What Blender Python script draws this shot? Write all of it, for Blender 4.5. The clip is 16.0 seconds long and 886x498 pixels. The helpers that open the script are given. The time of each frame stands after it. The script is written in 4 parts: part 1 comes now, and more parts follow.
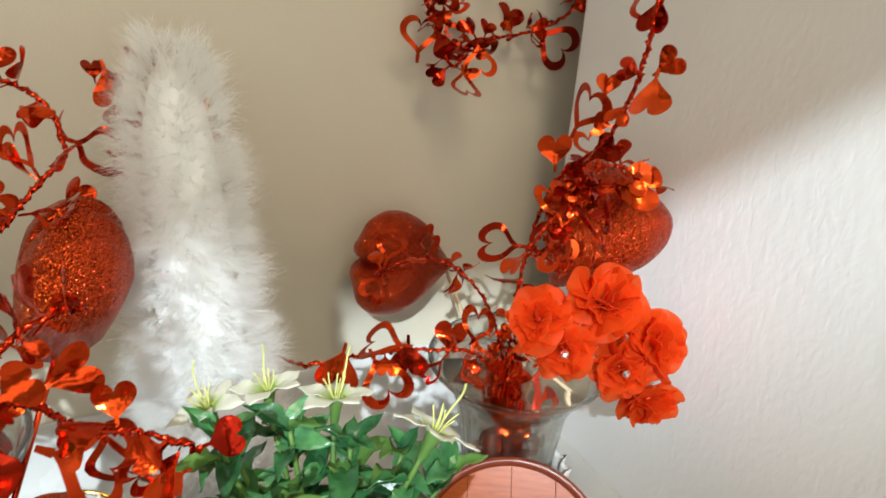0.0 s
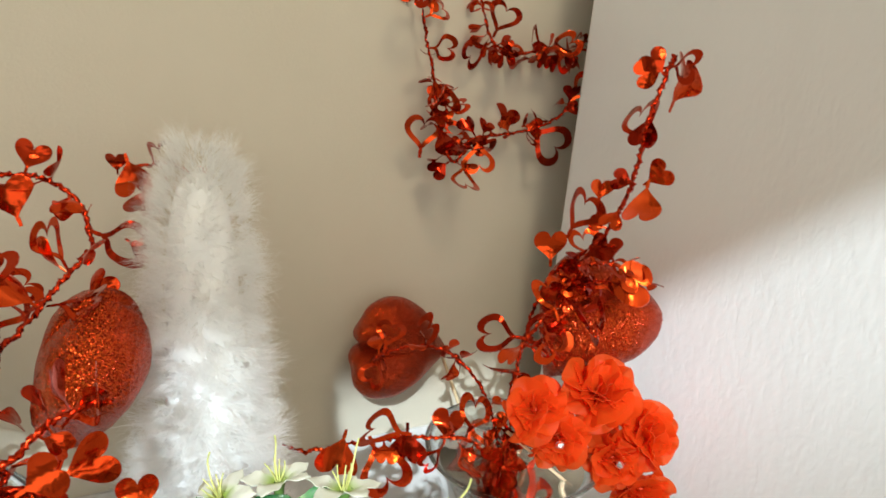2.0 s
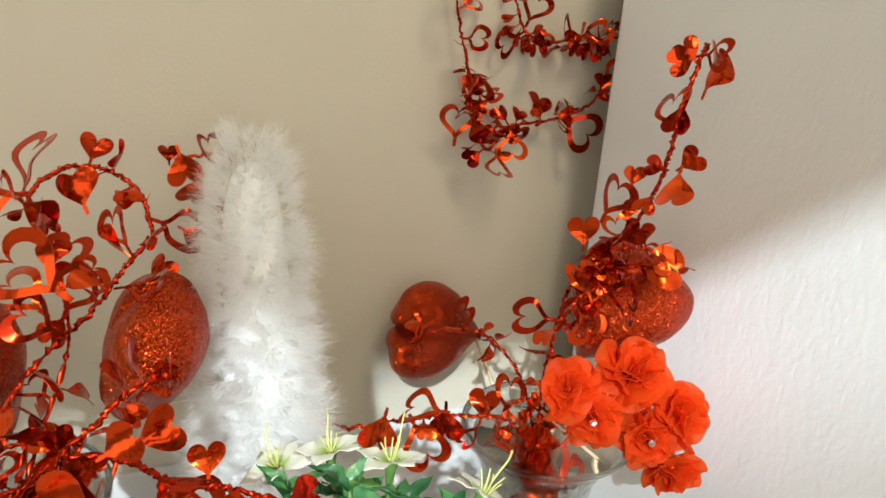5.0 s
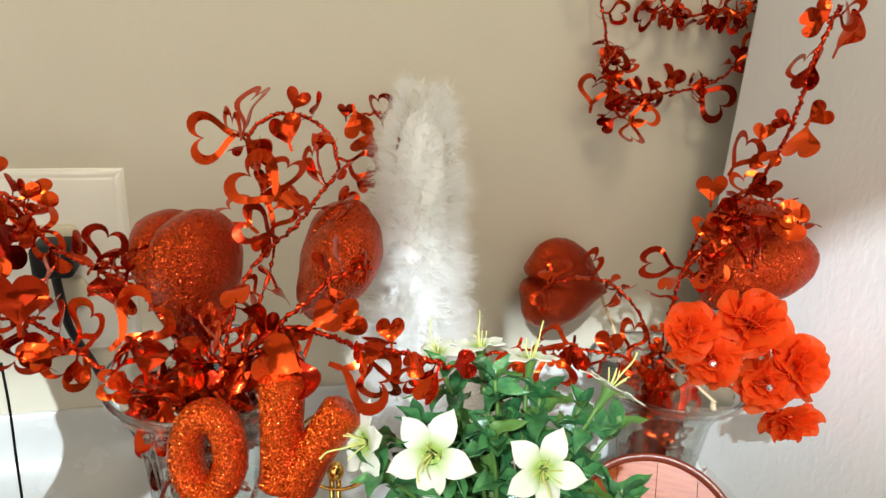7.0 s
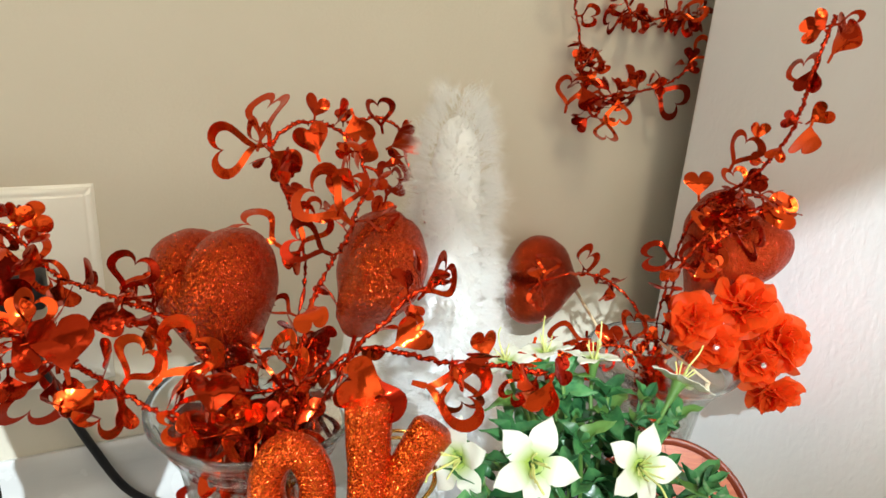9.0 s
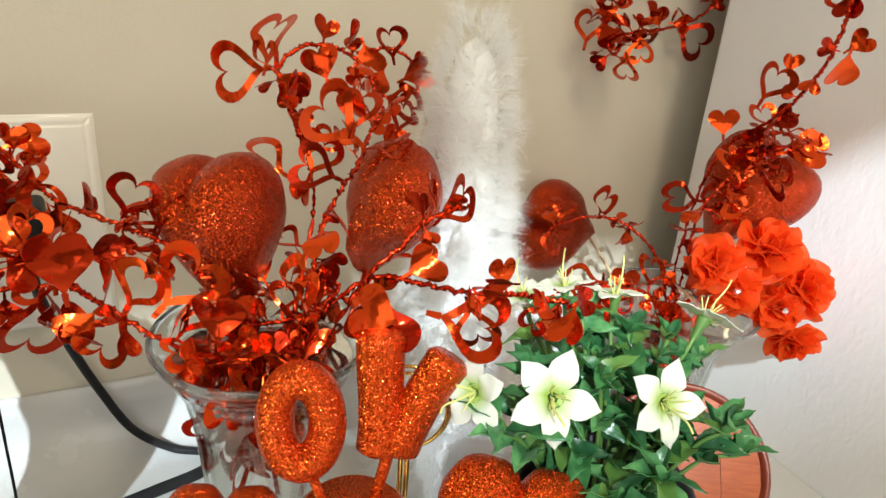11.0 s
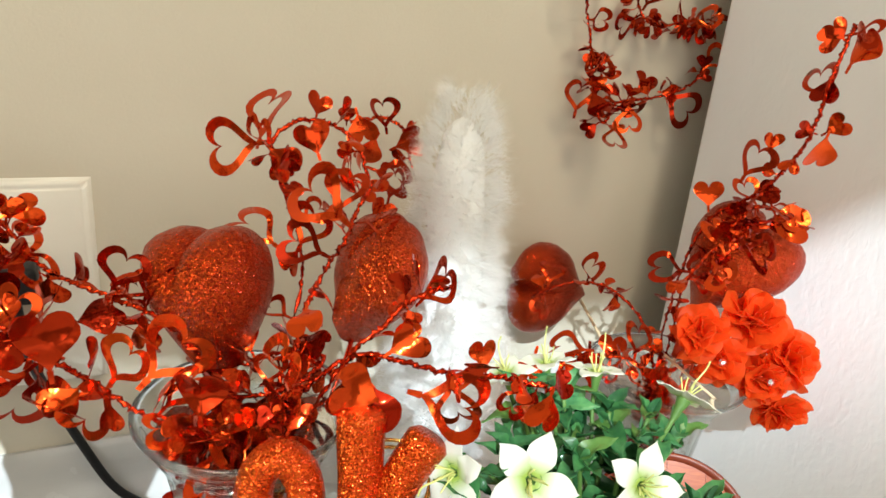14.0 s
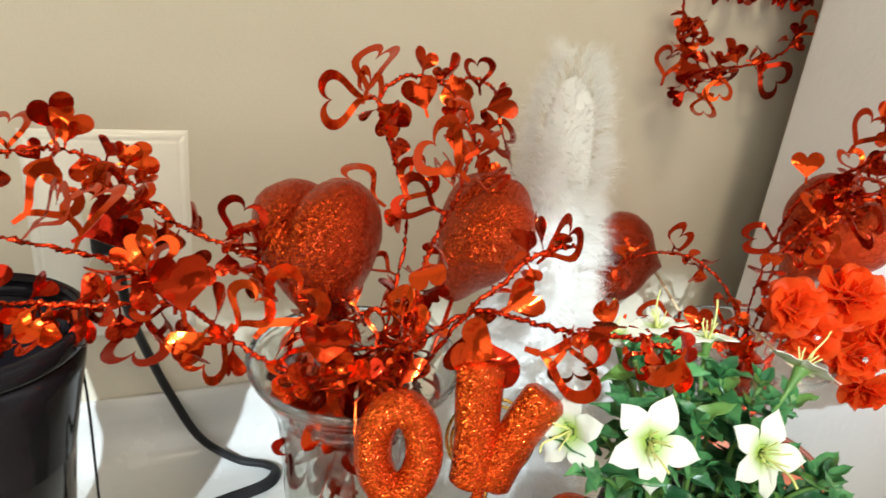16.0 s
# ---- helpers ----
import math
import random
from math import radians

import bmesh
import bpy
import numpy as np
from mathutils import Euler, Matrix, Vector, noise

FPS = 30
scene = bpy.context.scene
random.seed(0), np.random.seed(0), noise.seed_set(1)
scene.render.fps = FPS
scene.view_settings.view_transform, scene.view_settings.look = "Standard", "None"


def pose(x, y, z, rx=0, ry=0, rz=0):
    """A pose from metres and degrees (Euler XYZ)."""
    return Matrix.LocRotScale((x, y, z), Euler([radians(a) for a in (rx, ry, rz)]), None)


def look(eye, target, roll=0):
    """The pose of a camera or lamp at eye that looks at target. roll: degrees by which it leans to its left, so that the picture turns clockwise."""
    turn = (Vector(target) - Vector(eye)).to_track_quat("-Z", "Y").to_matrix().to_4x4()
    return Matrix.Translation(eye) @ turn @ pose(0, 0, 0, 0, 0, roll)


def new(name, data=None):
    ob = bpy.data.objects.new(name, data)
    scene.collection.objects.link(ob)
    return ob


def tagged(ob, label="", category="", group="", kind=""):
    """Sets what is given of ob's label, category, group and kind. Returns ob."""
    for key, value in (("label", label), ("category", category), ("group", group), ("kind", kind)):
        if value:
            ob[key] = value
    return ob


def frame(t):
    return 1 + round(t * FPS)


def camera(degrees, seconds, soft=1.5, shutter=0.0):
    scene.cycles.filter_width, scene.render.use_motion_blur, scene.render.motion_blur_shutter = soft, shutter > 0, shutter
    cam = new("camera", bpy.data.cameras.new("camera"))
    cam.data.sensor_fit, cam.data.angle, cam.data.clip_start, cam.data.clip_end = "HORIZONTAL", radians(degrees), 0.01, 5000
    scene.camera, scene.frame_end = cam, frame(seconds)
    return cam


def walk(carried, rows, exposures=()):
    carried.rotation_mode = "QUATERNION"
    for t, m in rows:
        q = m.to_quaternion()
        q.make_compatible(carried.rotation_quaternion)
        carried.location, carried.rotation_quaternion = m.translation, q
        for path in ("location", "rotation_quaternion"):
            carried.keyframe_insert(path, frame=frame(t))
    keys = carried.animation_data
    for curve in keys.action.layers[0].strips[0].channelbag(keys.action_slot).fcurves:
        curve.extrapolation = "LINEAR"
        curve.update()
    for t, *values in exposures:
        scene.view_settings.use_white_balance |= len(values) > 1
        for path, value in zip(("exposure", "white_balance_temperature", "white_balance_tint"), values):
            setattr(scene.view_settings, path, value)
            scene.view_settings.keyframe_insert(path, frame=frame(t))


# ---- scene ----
cam = camera(66.5, 16.0, shutter=0.5)
METRES, EYE, TILT, LEAN, TURN = 0.37, 0.36, 0.0, 0.0, -28.0
ROWS = [
    (0.0, 0.0, 0.0, 0.0, 1.48, -23.91, -3.34),
    (0.5, 0.0138, 0.0043, 0.0091, 0.87, -21.89, -3.89),
    (1.0, 0.015, -0.0123, 0.0299, 0.68, -20.56, -3.75),
    (1.5, -0.0069, -0.0267, 0.0365, 0.36, -20.17, -4.02),
    (2.0, -0.0253, -0.0324, 0.0411, 0.78, -17.75, -4.87),
    (2.5, -0.0375, -0.0283, 0.0297, 1.9, -17.27, -4.91),
    (3.0, -0.0366, -0.0303, 0.0263, 2.48, -17.46, -4.86),
    (5.5, -0.0594, -0.082, 0.0501, 3.14, -19.32, -3.45),
    (6.0, -0.1104, -0.0939, 0.0418, 5.25, -19.92, -3.39),
    (6.5, -0.1111, -0.1645, 0.0396, 9.98, -21.16, -3.16),
    (7.0, -0.0529, -0.2346, 0.0149, 13.17, -20.03, -2.94),
    (7.5, -0.125, -0.2535, 0.0177, 7.79, -19.97, -2.56),
    (8.0, -0.2213, -0.2442, 0.0176, 3.19, -20.32, -2.65),
    (8.5, -0.2753, -0.2532, 0.0193, 2.11, -19.58, -3.22),
    (9.0, -0.3006, -0.2497, 0.0154, 1.9, -19.87, -3.76),
    (9.5, -0.3074, -0.2418, -0.0002, 1.91, -21.05, -3.55),
    (12.0, -0.3075, -0.2021, -0.0497, 2.76, -23.26, -4.37),
    (12.5, -0.3035, -0.1797, -0.0436, 2.05, -22.72, -3.99),
    (13.0, -0.302, -0.164, -0.0406, 2.33, -20.4, -5.18),
    (13.5, -0.2928, -0.1937, -0.0152, 2.45, -20.02, -5.37),
    (14.0, -0.2955, -0.224, 0.0091, 2.86, -19.68, -5.11),
    (14.5, -0.314, -0.2252, -0.017, 3.52, -21.4, -5.68),
    (15.0, -0.3554, -0.2274, -0.0412, 5.09, -21.78, -7.03),
    (15.5, -0.3803, -0.2249, -0.0318, 4.83, -21.11, -7.39),
    (16.0, -0.3962, -0.2329, -0.0233, 5.89, -22.07, -5.89),
]
walk(cam, [(t, pose(0, 0, EYE, TILT, LEAN, TURN) @ pose(METRES * x, METRES * y, METRES * z, 90 + pitch, roll, yaw)) for t, x, y, z, yaw, pitch, roll in ROWS],
     [(0.0, -0.42), (3.2, -0.42), (5.5, -0.34), (9.0, -0.24), (12.0, -0.14), (16.0, -0.14)])

# ---------------------------------------------------------------- light
world = bpy.data.worlds.new("sky")
scene.world = world
world.use_nodes = True
wn = world.node_tree
sky = wn.nodes.new("ShaderNodeTexSky")
sky.sky_type = "NISHITA"
sky.sun_disc = False
SUN_WAY = Vector((0.56, 1.0, -0.80)).normalized()
sky.sun_elevation = math.asin(-SUN_WAY.z)
sky.sun_rotation = math.atan2(-SUN_WAY.x, -SUN_WAY.y)
wn.links.new(sky.outputs[0], wn.nodes["Background"].inputs[0])
wn.nodes["Background"].inputs[1].default_value = 0.12

sun = new("sun", bpy.data.lights.new("sun", "SUN"))
sun.data.energy, sun.data.angle, sun.data.color = 6.4, radians(0.9), (0.80, 0.93, 1.0)
sun.rotation_euler = SUN_WAY.to_track_quat("-Z", "Y").to_euler()

WIN = (-2.30, 0.20, 0.10, 1.507)          # the window behind: x from, x to, sill, head
REAR = -1.2
day = new("window_daylight", bpy.data.lights.new("window_daylight", "AREA"))
day.data.shape, day.data.size, day.data.size_y = "RECTANGLE", WIN[1] - WIN[0] - 0.1, WIN[3] - WIN[2] - 0.1
day.data.energy, day.data.color = 25.0, (1.0, 0.98, 0.88)
day.matrix_world = look(((WIN[0] + WIN[1]) / 2, REAR - 0.06, (WIN[2] + WIN[3]) / 2), ((WIN[0] + WIN[1]) / 2, 1, (WIN[2] + WIN[3]) / 2 - 0.3))

# warm overhead fill, added and placed to balance wall and fridge brightness
FILL_AT = (0.16, -0.66)
room_fill = new("added_room_fill", bpy.data.lights.new("added_room_fill", "AREA"))
room_fill.data.shape, room_fill.data.size, room_fill.data.energy, room_fill.data.color = "DISK", 0.50, 18.5, (1.0, 0.88, 0.64)
room_fill.matrix_world = look((FILL_AT[0], FILL_AT[1], 1.68), (FILL_AT[0], FILL_AT[1] + 0.01, 0))


# ---------------------------------------------------------------- materials
def material(name):
    m = bpy.data.materials.new(name)
    m.use_nodes = True
    t = m.node_tree
    return m, t, t.nodes["Principled BSDF"]


def node(t, kind, **values):
    n = t.nodes.new(kind)
    for key, v in values.items():
        n.inputs[key.replace("_", " ")].default_value = v
    return n


def coords(t, scale=(1, 1, 1), world_space=False):
    mp = t.nodes.new("ShaderNodeMapping")
    mp.inputs["Scale"].default_value = scale
    if world_space:
        g = t.nodes.new("ShaderNodeNewGeometry")
        t.links.new(g.outputs["Position"], mp.inputs[0])
    else:
        c = t.nodes.new("ShaderNodeTexCoord")
        t.links.new(c.outputs["Object"], mp.inputs[0])
    return mp.outputs[0]


def ramp(t, fac, stops):
    r = t.nodes.new("ShaderNodeValToRGB")
    while len(r.color_ramp.elements) < len(stops):
        r.color_ramp.elements.new(0.5)
    for e, (p, c) in zip(r.color_ramp.elements, stops):
        e.position, e.color = p, (*c, 1)
    t.links.new(fac, r.inputs[0])
    return r.outputs[0]


def noise_tex(t, vec, scale, detail=3, rough=0.5, distort=0.0):
    n = node(t, "ShaderNodeTexNoise", Scale=scale, Detail=detail, Roughness=rough, Distortion=distort)
    t.links.new(vec, n.inputs["Vector"])
    return n.outputs["Fac"]


def bump(t, p, height, strength, distance):
    b = node(t, "ShaderNodeBump", Strength=strength, Distance=distance)
    t.links.new(height, b.inputs["Height"])
    t.links.new(b.outputs[0], p.inputs["Normal"])
    return b


def plain(name, dark, light, scale, rough=0.5, metal=0.0, relief=0.0, fine=None, stretch=(1, 1, 1), world_space=False):
    """A surface whose colour drifts between two tones, with fine relief."""
    m, t, p = material(name)
    v = coords(t, stretch, world_space)
    t.links.new(ramp(t, noise_tex(t, v, scale, 5, 0.6), [(0.3, dark), (0.7, light)]), p.inputs["Base Color"])
    p.inputs["Roughness"].default_value, p.inputs["Metallic"].default_value = rough, metal
    if relief:
        bump(t, p, noise_tex(t, v, fine or scale * 8, 4, 0.6), 0.6, relief)
    return m


def wall_paint():
    m, t, p = material("wall_paint")
    v = coords(t, world_space=True)
    t.links.new(ramp(t, noise_tex(t, v, 6, 6, 0.6), [(0.3, (0.575, 0.527, 0.42)), (0.7, (0.615, 0.567, 0.463))]), p.inputs["Base Color"])
    t.links.new(ramp(t, noise_tex(t, v, 40, 4), [(0.3, (0.42,) * 3), (0.7, (0.58,) * 3)]), p.inputs["Roughness"])
    bump(t, p, noise_tex(t, v, 420, 5, 0.7), 0.5, 0.0004)
    return m


def enamel():
    """White fridge side, embossed like leather."""
    m, t, p = material("fridge_enamel")
    v = coords(t, (1, 1, 0.55), True)
    t.links.new(ramp(t, noise_tex(t, v, 12, 4), [(0.3, (0.825, 0.83, 0.83)), (0.7, (0.86, 0.865, 0.865))]), p.inputs["Base Color"])
    p.inputs["Roughness"].default_value = 0.42
    vo = node(t, "ShaderNodeTexVoronoi", Scale=210.0, Randomness=1.0)
    vo.feature = "SMOOTH_F1"
    warp = node(t, "ShaderNodeTexNoise", Scale=70.0, Detail=3.0)
    t.links.new(v, warp.inputs["Vector"])
    mixv = t.nodes.new("ShaderNodeVectorMath")
    mixv.operation = "MULTIPLY_ADD"
    t.links.new(warp.outputs["Color"], mixv.inputs[0])
    mixv.inputs[1].default_value = (0.014, 0.014, 0.014)
    t.links.new(v, mixv.inputs[2])
    t.links.new(mixv.outputs[0], vo.inputs["Vector"])
    add = t.nodes.new("ShaderNodeMath")
    add.operation = "MULTIPLY_ADD"
    t.links.new(noise_tex(t, v, 160, 3, 0.5, 1.5), add.inputs[0])
    add.inputs[1].default_value = 0.9
    t.links.new(vo.outputs["Distance"], add.inputs[2])
    bump(t, p, add.outputs[0], 0.44, 0.00042)
    return m


def glitter(name, low, high, size=2700.0, tilt=0.85):
    """Flakes that each lean their own way, so that some flash."""
    m, t, p = material(name)
    v = coords(t)
    vo = node(t, "ShaderNodeTexVoronoi", Scale=size, Randomness=1.0)
    t.links.new(v, vo.inputs["Vector"])
    sep = t.nodes.new("ShaderNodeSeparateColor")
    t.links.new(vo.outputs["Color"], sep.inputs[0])
    t.links.new(ramp(t, sep.outputs[0], [(0.25, low), (0.8, high), (1.0, (high[0], high[1] * 2.0, high[2] * 2.0))]), p.inputs["Base Color"])
    p.inputs["Metallic"].default_value, p.inputs["Roughness"].default_value = 0.85, 0.24
    p.inputs["IOR"].default_value = 1.45
    g = t.nodes.new("ShaderNodeNewGeometry")
    sub = t.nodes.new("ShaderNodeVectorMath")
    sub.operation = "SUBTRACT"
    t.links.new(vo.outputs["Color"], sub.inputs[0])
    sub.inputs[1].default_value = (0.5, 0.5, 0.5)
    ma = t.nodes.new("ShaderNodeVectorMath")
    ma.operation = "MULTIPLY_ADD"
    t.links.new(sub.outputs[0], ma.inputs[0])
    ma.inputs[1].default_value = (tilt * 2,) * 3
    t.links.new(g.outputs["Normal"], ma.inputs[2])
    no = t.nodes.new("ShaderNodeVectorMath")
    no.operation = "NORMALIZE"
    t.links.new(ma.outputs[0], no.inputs[0])
    t.links.new(no.outputs[0], p.inputs["Normal"])
    return m


def foil(name, low, high):
    """Thin metallised film: mirror-like, with a light crinkle."""
    m, t, p = material(name)
    info = t.nodes.new("ShaderNodeObjectInfo")
    t.links.new(ramp(t, info.outputs["Random"], [(0.0, low), (1.0, high)]), p.inputs["Base Color"])
    p.inputs["Metallic"].default_value = 0.92
    v = coords(t)
    t.links.new(ramp(t, noise_tex(t, v, 160, 3), [(0.3, (0.10,) * 3), (0.7, (0.24,) * 3)]), p.inputs["Roughness"])
    bump(t, p, noise_tex(t, v, 2.6, 2), 0.6, 0.0009)
    return m


def sheer(name, colour, deep, through_part, scale=60, rough=0.55):
    """Thin cloth or petal that lets light through."""
    m, t, p = material(name)
    v = coords(t)
    c = ramp(t, noise_tex(t, v, scale, 4), [(0.3, deep), (0.7, colour)])
    t.links.new(c, p.inputs["Base Color"])
    p.inputs["Roughness"].default_value = rough
    tr = t.nodes.new("ShaderNodeBsdfTranslucent")
    t.links.new(c, tr.inputs[0])
    mix = node(t, "ShaderNodeMixShader", Fac=through_part)
    t.links.new(p.outputs[0], mix.inputs[1])
    t.links.new(tr.outputs[0], mix.inputs[2])
    t.links.new(mix.outputs[0], t.nodes["Material Output"].inputs[0])
    return m


def clear_glass(name, solid):
    """Thin clear glass; solid is the share that bends light like a thick edge."""
    m, t, p = material(name)
    p.inputs["Base Color"].default_value = (0.90, 0.95, 0.94, 1)
    p.inputs["Transmission Weight"].default_value = 1.0
    p.inputs["IOR"].default_value = 1.46
    p.inputs["Roughness"].default_value = 0.02
    b = bump(t, p, noise_tex(t, coords(t), 90, 2), 0.15, 0.0008)
    clear = node(t, "ShaderNodeBsdfTransparent", Color=(0.93, 0.955, 0.945, 1))
    shine = node(t, "ShaderNodeBsdfGlossy", Roughness=0.03)
    t.links.new(b.outputs[0], shine.inputs["Normal"])
    face = node(t, "ShaderNodeLayerWeight", Blend=0.5)
    t.links.new(b.outputs[0], face.inputs["Normal"])
    steep = t.nodes.new("ShaderNodeMath")
    steep.operation = "POWER"
    steep.inputs[1].default_value = 2.6
    t.links.new(face.outputs["Facing"], steep.inputs[0])
    gloss = t.nodes.new("ShaderNodeMath")
    gloss.operation = "MULTIPLY_ADD"
    gloss.inputs[1].default_value, gloss.inputs[2].default_value = 0.65, 0.05
    t.links.new(steep.outputs[0], gloss.inputs[0])
    thin = t.nodes.new("ShaderNodeMixShader")
    t.links.new(gloss.outputs[0], thin.inputs[0])
    t.links.new(clear.outputs[0], thin.inputs[1])
    t.links.new(shine.outputs[0], thin.inputs[2])
    mix = node(t, "ShaderNodeMixShader", Fac=solid)
    t.links.new(thin.outputs[0], mix.inputs[1])
    t.links.new(p.outputs[0], mix.inputs[2])
    t.links.new(mix.outputs[0], t.nodes["Material Output"].inputs[0])
    return m


def wood_disc():
    m, t, p = material("red_wood")
    v = coords(t, (1, 9, 1))
    t.links.new(ramp(t, noise_tex(t, v, 55, 5, 0.65, 0.6), [(0.25, (0.30, 0.050, 0.010)), (0.75, (0.50, 0.120, 0.024))]), p.inputs["Base Color"])
    p.inputs["Roughness"].default_value = 0.32
    p.inputs["Specular IOR Level"].default_value = 0.28
    return m


def laminate():
    m, t, p = material("counter_laminate")
    v = coords(t, world_space=True)
    t.links.new(ramp(t, noise_tex(t, v, 9, 6, 0.65), [(0.3, (0.51, 0.51, 0.50)), (0.7, (0.58, 0.58, 0.57))]), p.inputs["Base Color"])
    t.links.new(ramp(t, noise_tex(t, v, 30, 5), [(0.3, (0.16,) * 3), (0.7, (0.30,) * 3)]), p.inputs["Roughness"])
    bump(t, p, noise_tex(t, coords(t, (1, 6, 6), True), 40, 3), 0.3, 0.0005)
    return m


M_WALL, M_ENAMEL, M_LAMINATE = wall_paint(), enamel(), laminate()
M_CEIL = plain("ceiling_paint", (0.74, 0.73, 0.70), (0.79, 0.78, 0.75), 3, 0.8, relief=0.0005, fine=200, world_space=True)
M_FLOOR = plain("floor_vinyl", (0.20, 0.16, 0.12), (0.29, 0.24, 0.19), 5, 0.45, world_space=True)
M_ROOM = plain("tan_wall_paint", (0.30, 0.26, 0.21), (0.35, 0.31, 0.255), 4, 0.6, relief=0.0004, fine=300, world_space=True)
M_PLATE = plain("ivory_plastic", (0.76, 0.74, 0.67), (0.80, 0.78, 0.71), 30, 0.32, relief=0.0001, fine=500)
M_SOCKET = plain("almond_plastic", (0.62, 0.56, 0.42), (0.68, 0.62, 0.48), 40, 0.3)
M_BLACK = plain("black_rubber", (0.012, 0.012, 0.013), (0.022, 0.022, 0.024), 60, 0.5, relief=0.0002, fine=600)
M_BLACK.node_tree.nodes["Principled BSDF"].inputs["Specular IOR Level"].default_value = 0.15
M_GLOSSBLACK = plain("black_glaze", (0.006, 0.005, 0.006), (0.011, 0.009, 0.011), 20, 0.09, relief=0.0002, fine=60)
M_GLOSSBLACK.node_tree.nodes["Principled BSDF"].inputs["IOR"].default_value = 1.33
M_GLOSSBLACK.node_tree.nodes["Principled BSDF"].inputs["Specular IOR Level"].default_value = 0.28
M_POT = plain("black_pot_plastic", (0.012, 0.012, 0.014), (0.03, 0.03, 0.032), 50, 0.5, relief=0.0004, fine=300)
M_SOIL = plain("dark_moss", (0.010, 0.012, 0.008), (0.03, 0.035, 0.02), 120, 0.9, relief=0.002, fine=500)
M_GLASS, M_GLASSEDGE = clear_glass("clear_glass", 0.10), clear_glass("thick_clear_glass", 0.85)
M_WOOD = wood_disc()
M_WOODRIM = plain("red_wood_rim", (0.15, 0.022, 0.010), (0.24, 0.045, 0.018), 90, 0.25, stretch=(1, 1, 5))
M_LACE = plain("white_lace", (0.72, 0.72, 0.70), (0.82, 0.82, 0.80), 200, 0.8, relief=0.0006, fine=900)
M_GOLD = plain("gold_wire", (0.70, 0.44, 0.10), (0.86, 0.60, 0.18), 60, 0.18, 1.0)
M_STICK = plain("bamboo", (0.62, 0.48, 0.29), (0.76, 0.62, 0.40), 90, 0.6, stretch=(1, 1, 0.1))
M_FOIL = foil("red_foil", (0.29, 0.010, 0.002), (0.78, 0.080, 0.009))
M_CORE = foil("twisted_red_foil", (0.50, 0.024, 0.004), (0.72, 0.055, 0.008))
M_GLIT = glitter("red_glitter", (0.22, 0.012, 0.003), (0.72, 0.072, 0.009), 3500.0)
M_GLITORANGE = glitter("orange_red_glitter", (0.42, 0.03, 0.004), (0.85, 0.11, 0.010), 3200.0)
M_FLUFF = sheer("white_down", (0.95, 0.955, 0.95), (0.93, 0.935, 0.93), 0.64, 200)
M_DOWNCORE = plain("white_down_core", (0.88, 0.885, 0.88), (0.91, 0.915, 0.91), 80, 0.95, relief=0.0004, fine=160)
M_ORGANZA = sheer("orange_red_organza", (0.94, 0.185, 0.022), (0.85, 0.115, 0.011), 0.62, 150)
og = M_ORGANZA.node_tree          # organza is partly see-through
veil = node(og, "ShaderNodeMixShader", Fac=0.46)
bare = node(og, "ShaderNodeBsdfTransparent", Color=(1.0, 0.55, 0.35, 1))
og.links.new(og.nodes["Mix Shader"].outputs[0], veil.inputs[1])
og.links.new(bare.outputs[0], veil.inputs[2])
og.links.new(veil.outputs[0], og.nodes["Material Output"].inputs[0])
M_RIBBON = sheer("orange_red_satin", (0.80, 0.085, 0.015), (0.66, 0.05, 0.01), 0.15, 200)
M_LEAF = sheer("green_cloth_leaf", (0.090, 0.290, 0.090), (0.026, 0.130, 0.050), 0.16, 110, 0.25)
bump(M_LEAF.node_tree, M_LEAF.node_tree.nodes["Principled BSDF"], noise_tex(M_LEAF.node_tree, coords(M_LEAF.node_tree, (1, 0.4, 1)), 420, 3), 0.5, 0.0007)
lt = M_LEAF.node_tree             # leaves differ in tone from one to the next
info = lt.nodes.new("ShaderNodeObjectInfo")
tones = ramp(lt, info.outputs["Random"], [(0.0, (0.45, 0.52, 0.55)), (0.55, (0.95, 0.95, 0.9)), (1.0, (1.7, 1.35, 1.5))])
times = lt.nodes.new("ShaderNodeMix")
times.data_type, times.blend_type = "RGBA", "MULTIPLY"
times.inputs["Factor"].default_value = 1.0
lt.links.new(lt.nodes["Color Ramp"].outputs[0], times.inputs[6])
lt.links.new(tones, times.inputs[7])
lt.links.new(times.outputs[2], lt.nodes["Principled BSDF"].inputs["Base Color"])
lt.links.new(times.outputs[2], lt.nodes["Translucent BSDF"].inputs[0])
M_LEAFPALE = sheer("pale_green_leaf", (0.16, 0.30, 0.07), (0.07, 0.18, 0.035), 0.2, 70, 0.4)
M_PETAL = sheer("ivory_petal", (0.77, 0.78, 0.69), (0.71, 0.72, 0.61), 0.25, 80)
pt = M_PETAL.node_tree            # petals turn yellow green at the throat
sep = pt.nodes.new("ShaderNodeSeparateXYZ")
pt.links.new(pt.nodes["Texture Coordinate"].outputs["Object"], sep.inputs[0])
rng = node(pt, "ShaderNodeMapRange")
rng.inputs["From Min"].default_value, rng.inputs["From Max"].default_value = 0.0012, 0.0080
pt.links.new(sep.outputs["Y"], rng.inputs["Value"])
tone = pt.nodes.new("ShaderNodeMix")
tone.data_type = "RGBA"
pt.links.new(rng.outputs[0], tone.inputs["Factor"])
tone.inputs[6].default_value = (0.36, 0.50, 0.09, 1)
pt.links.new(pt.nodes["Color Ramp"].outputs[0], tone.inputs[7])
pt.links.new(tone.outputs[2], pt.nodes["Principled BSDF"].inputs["Base Color"])
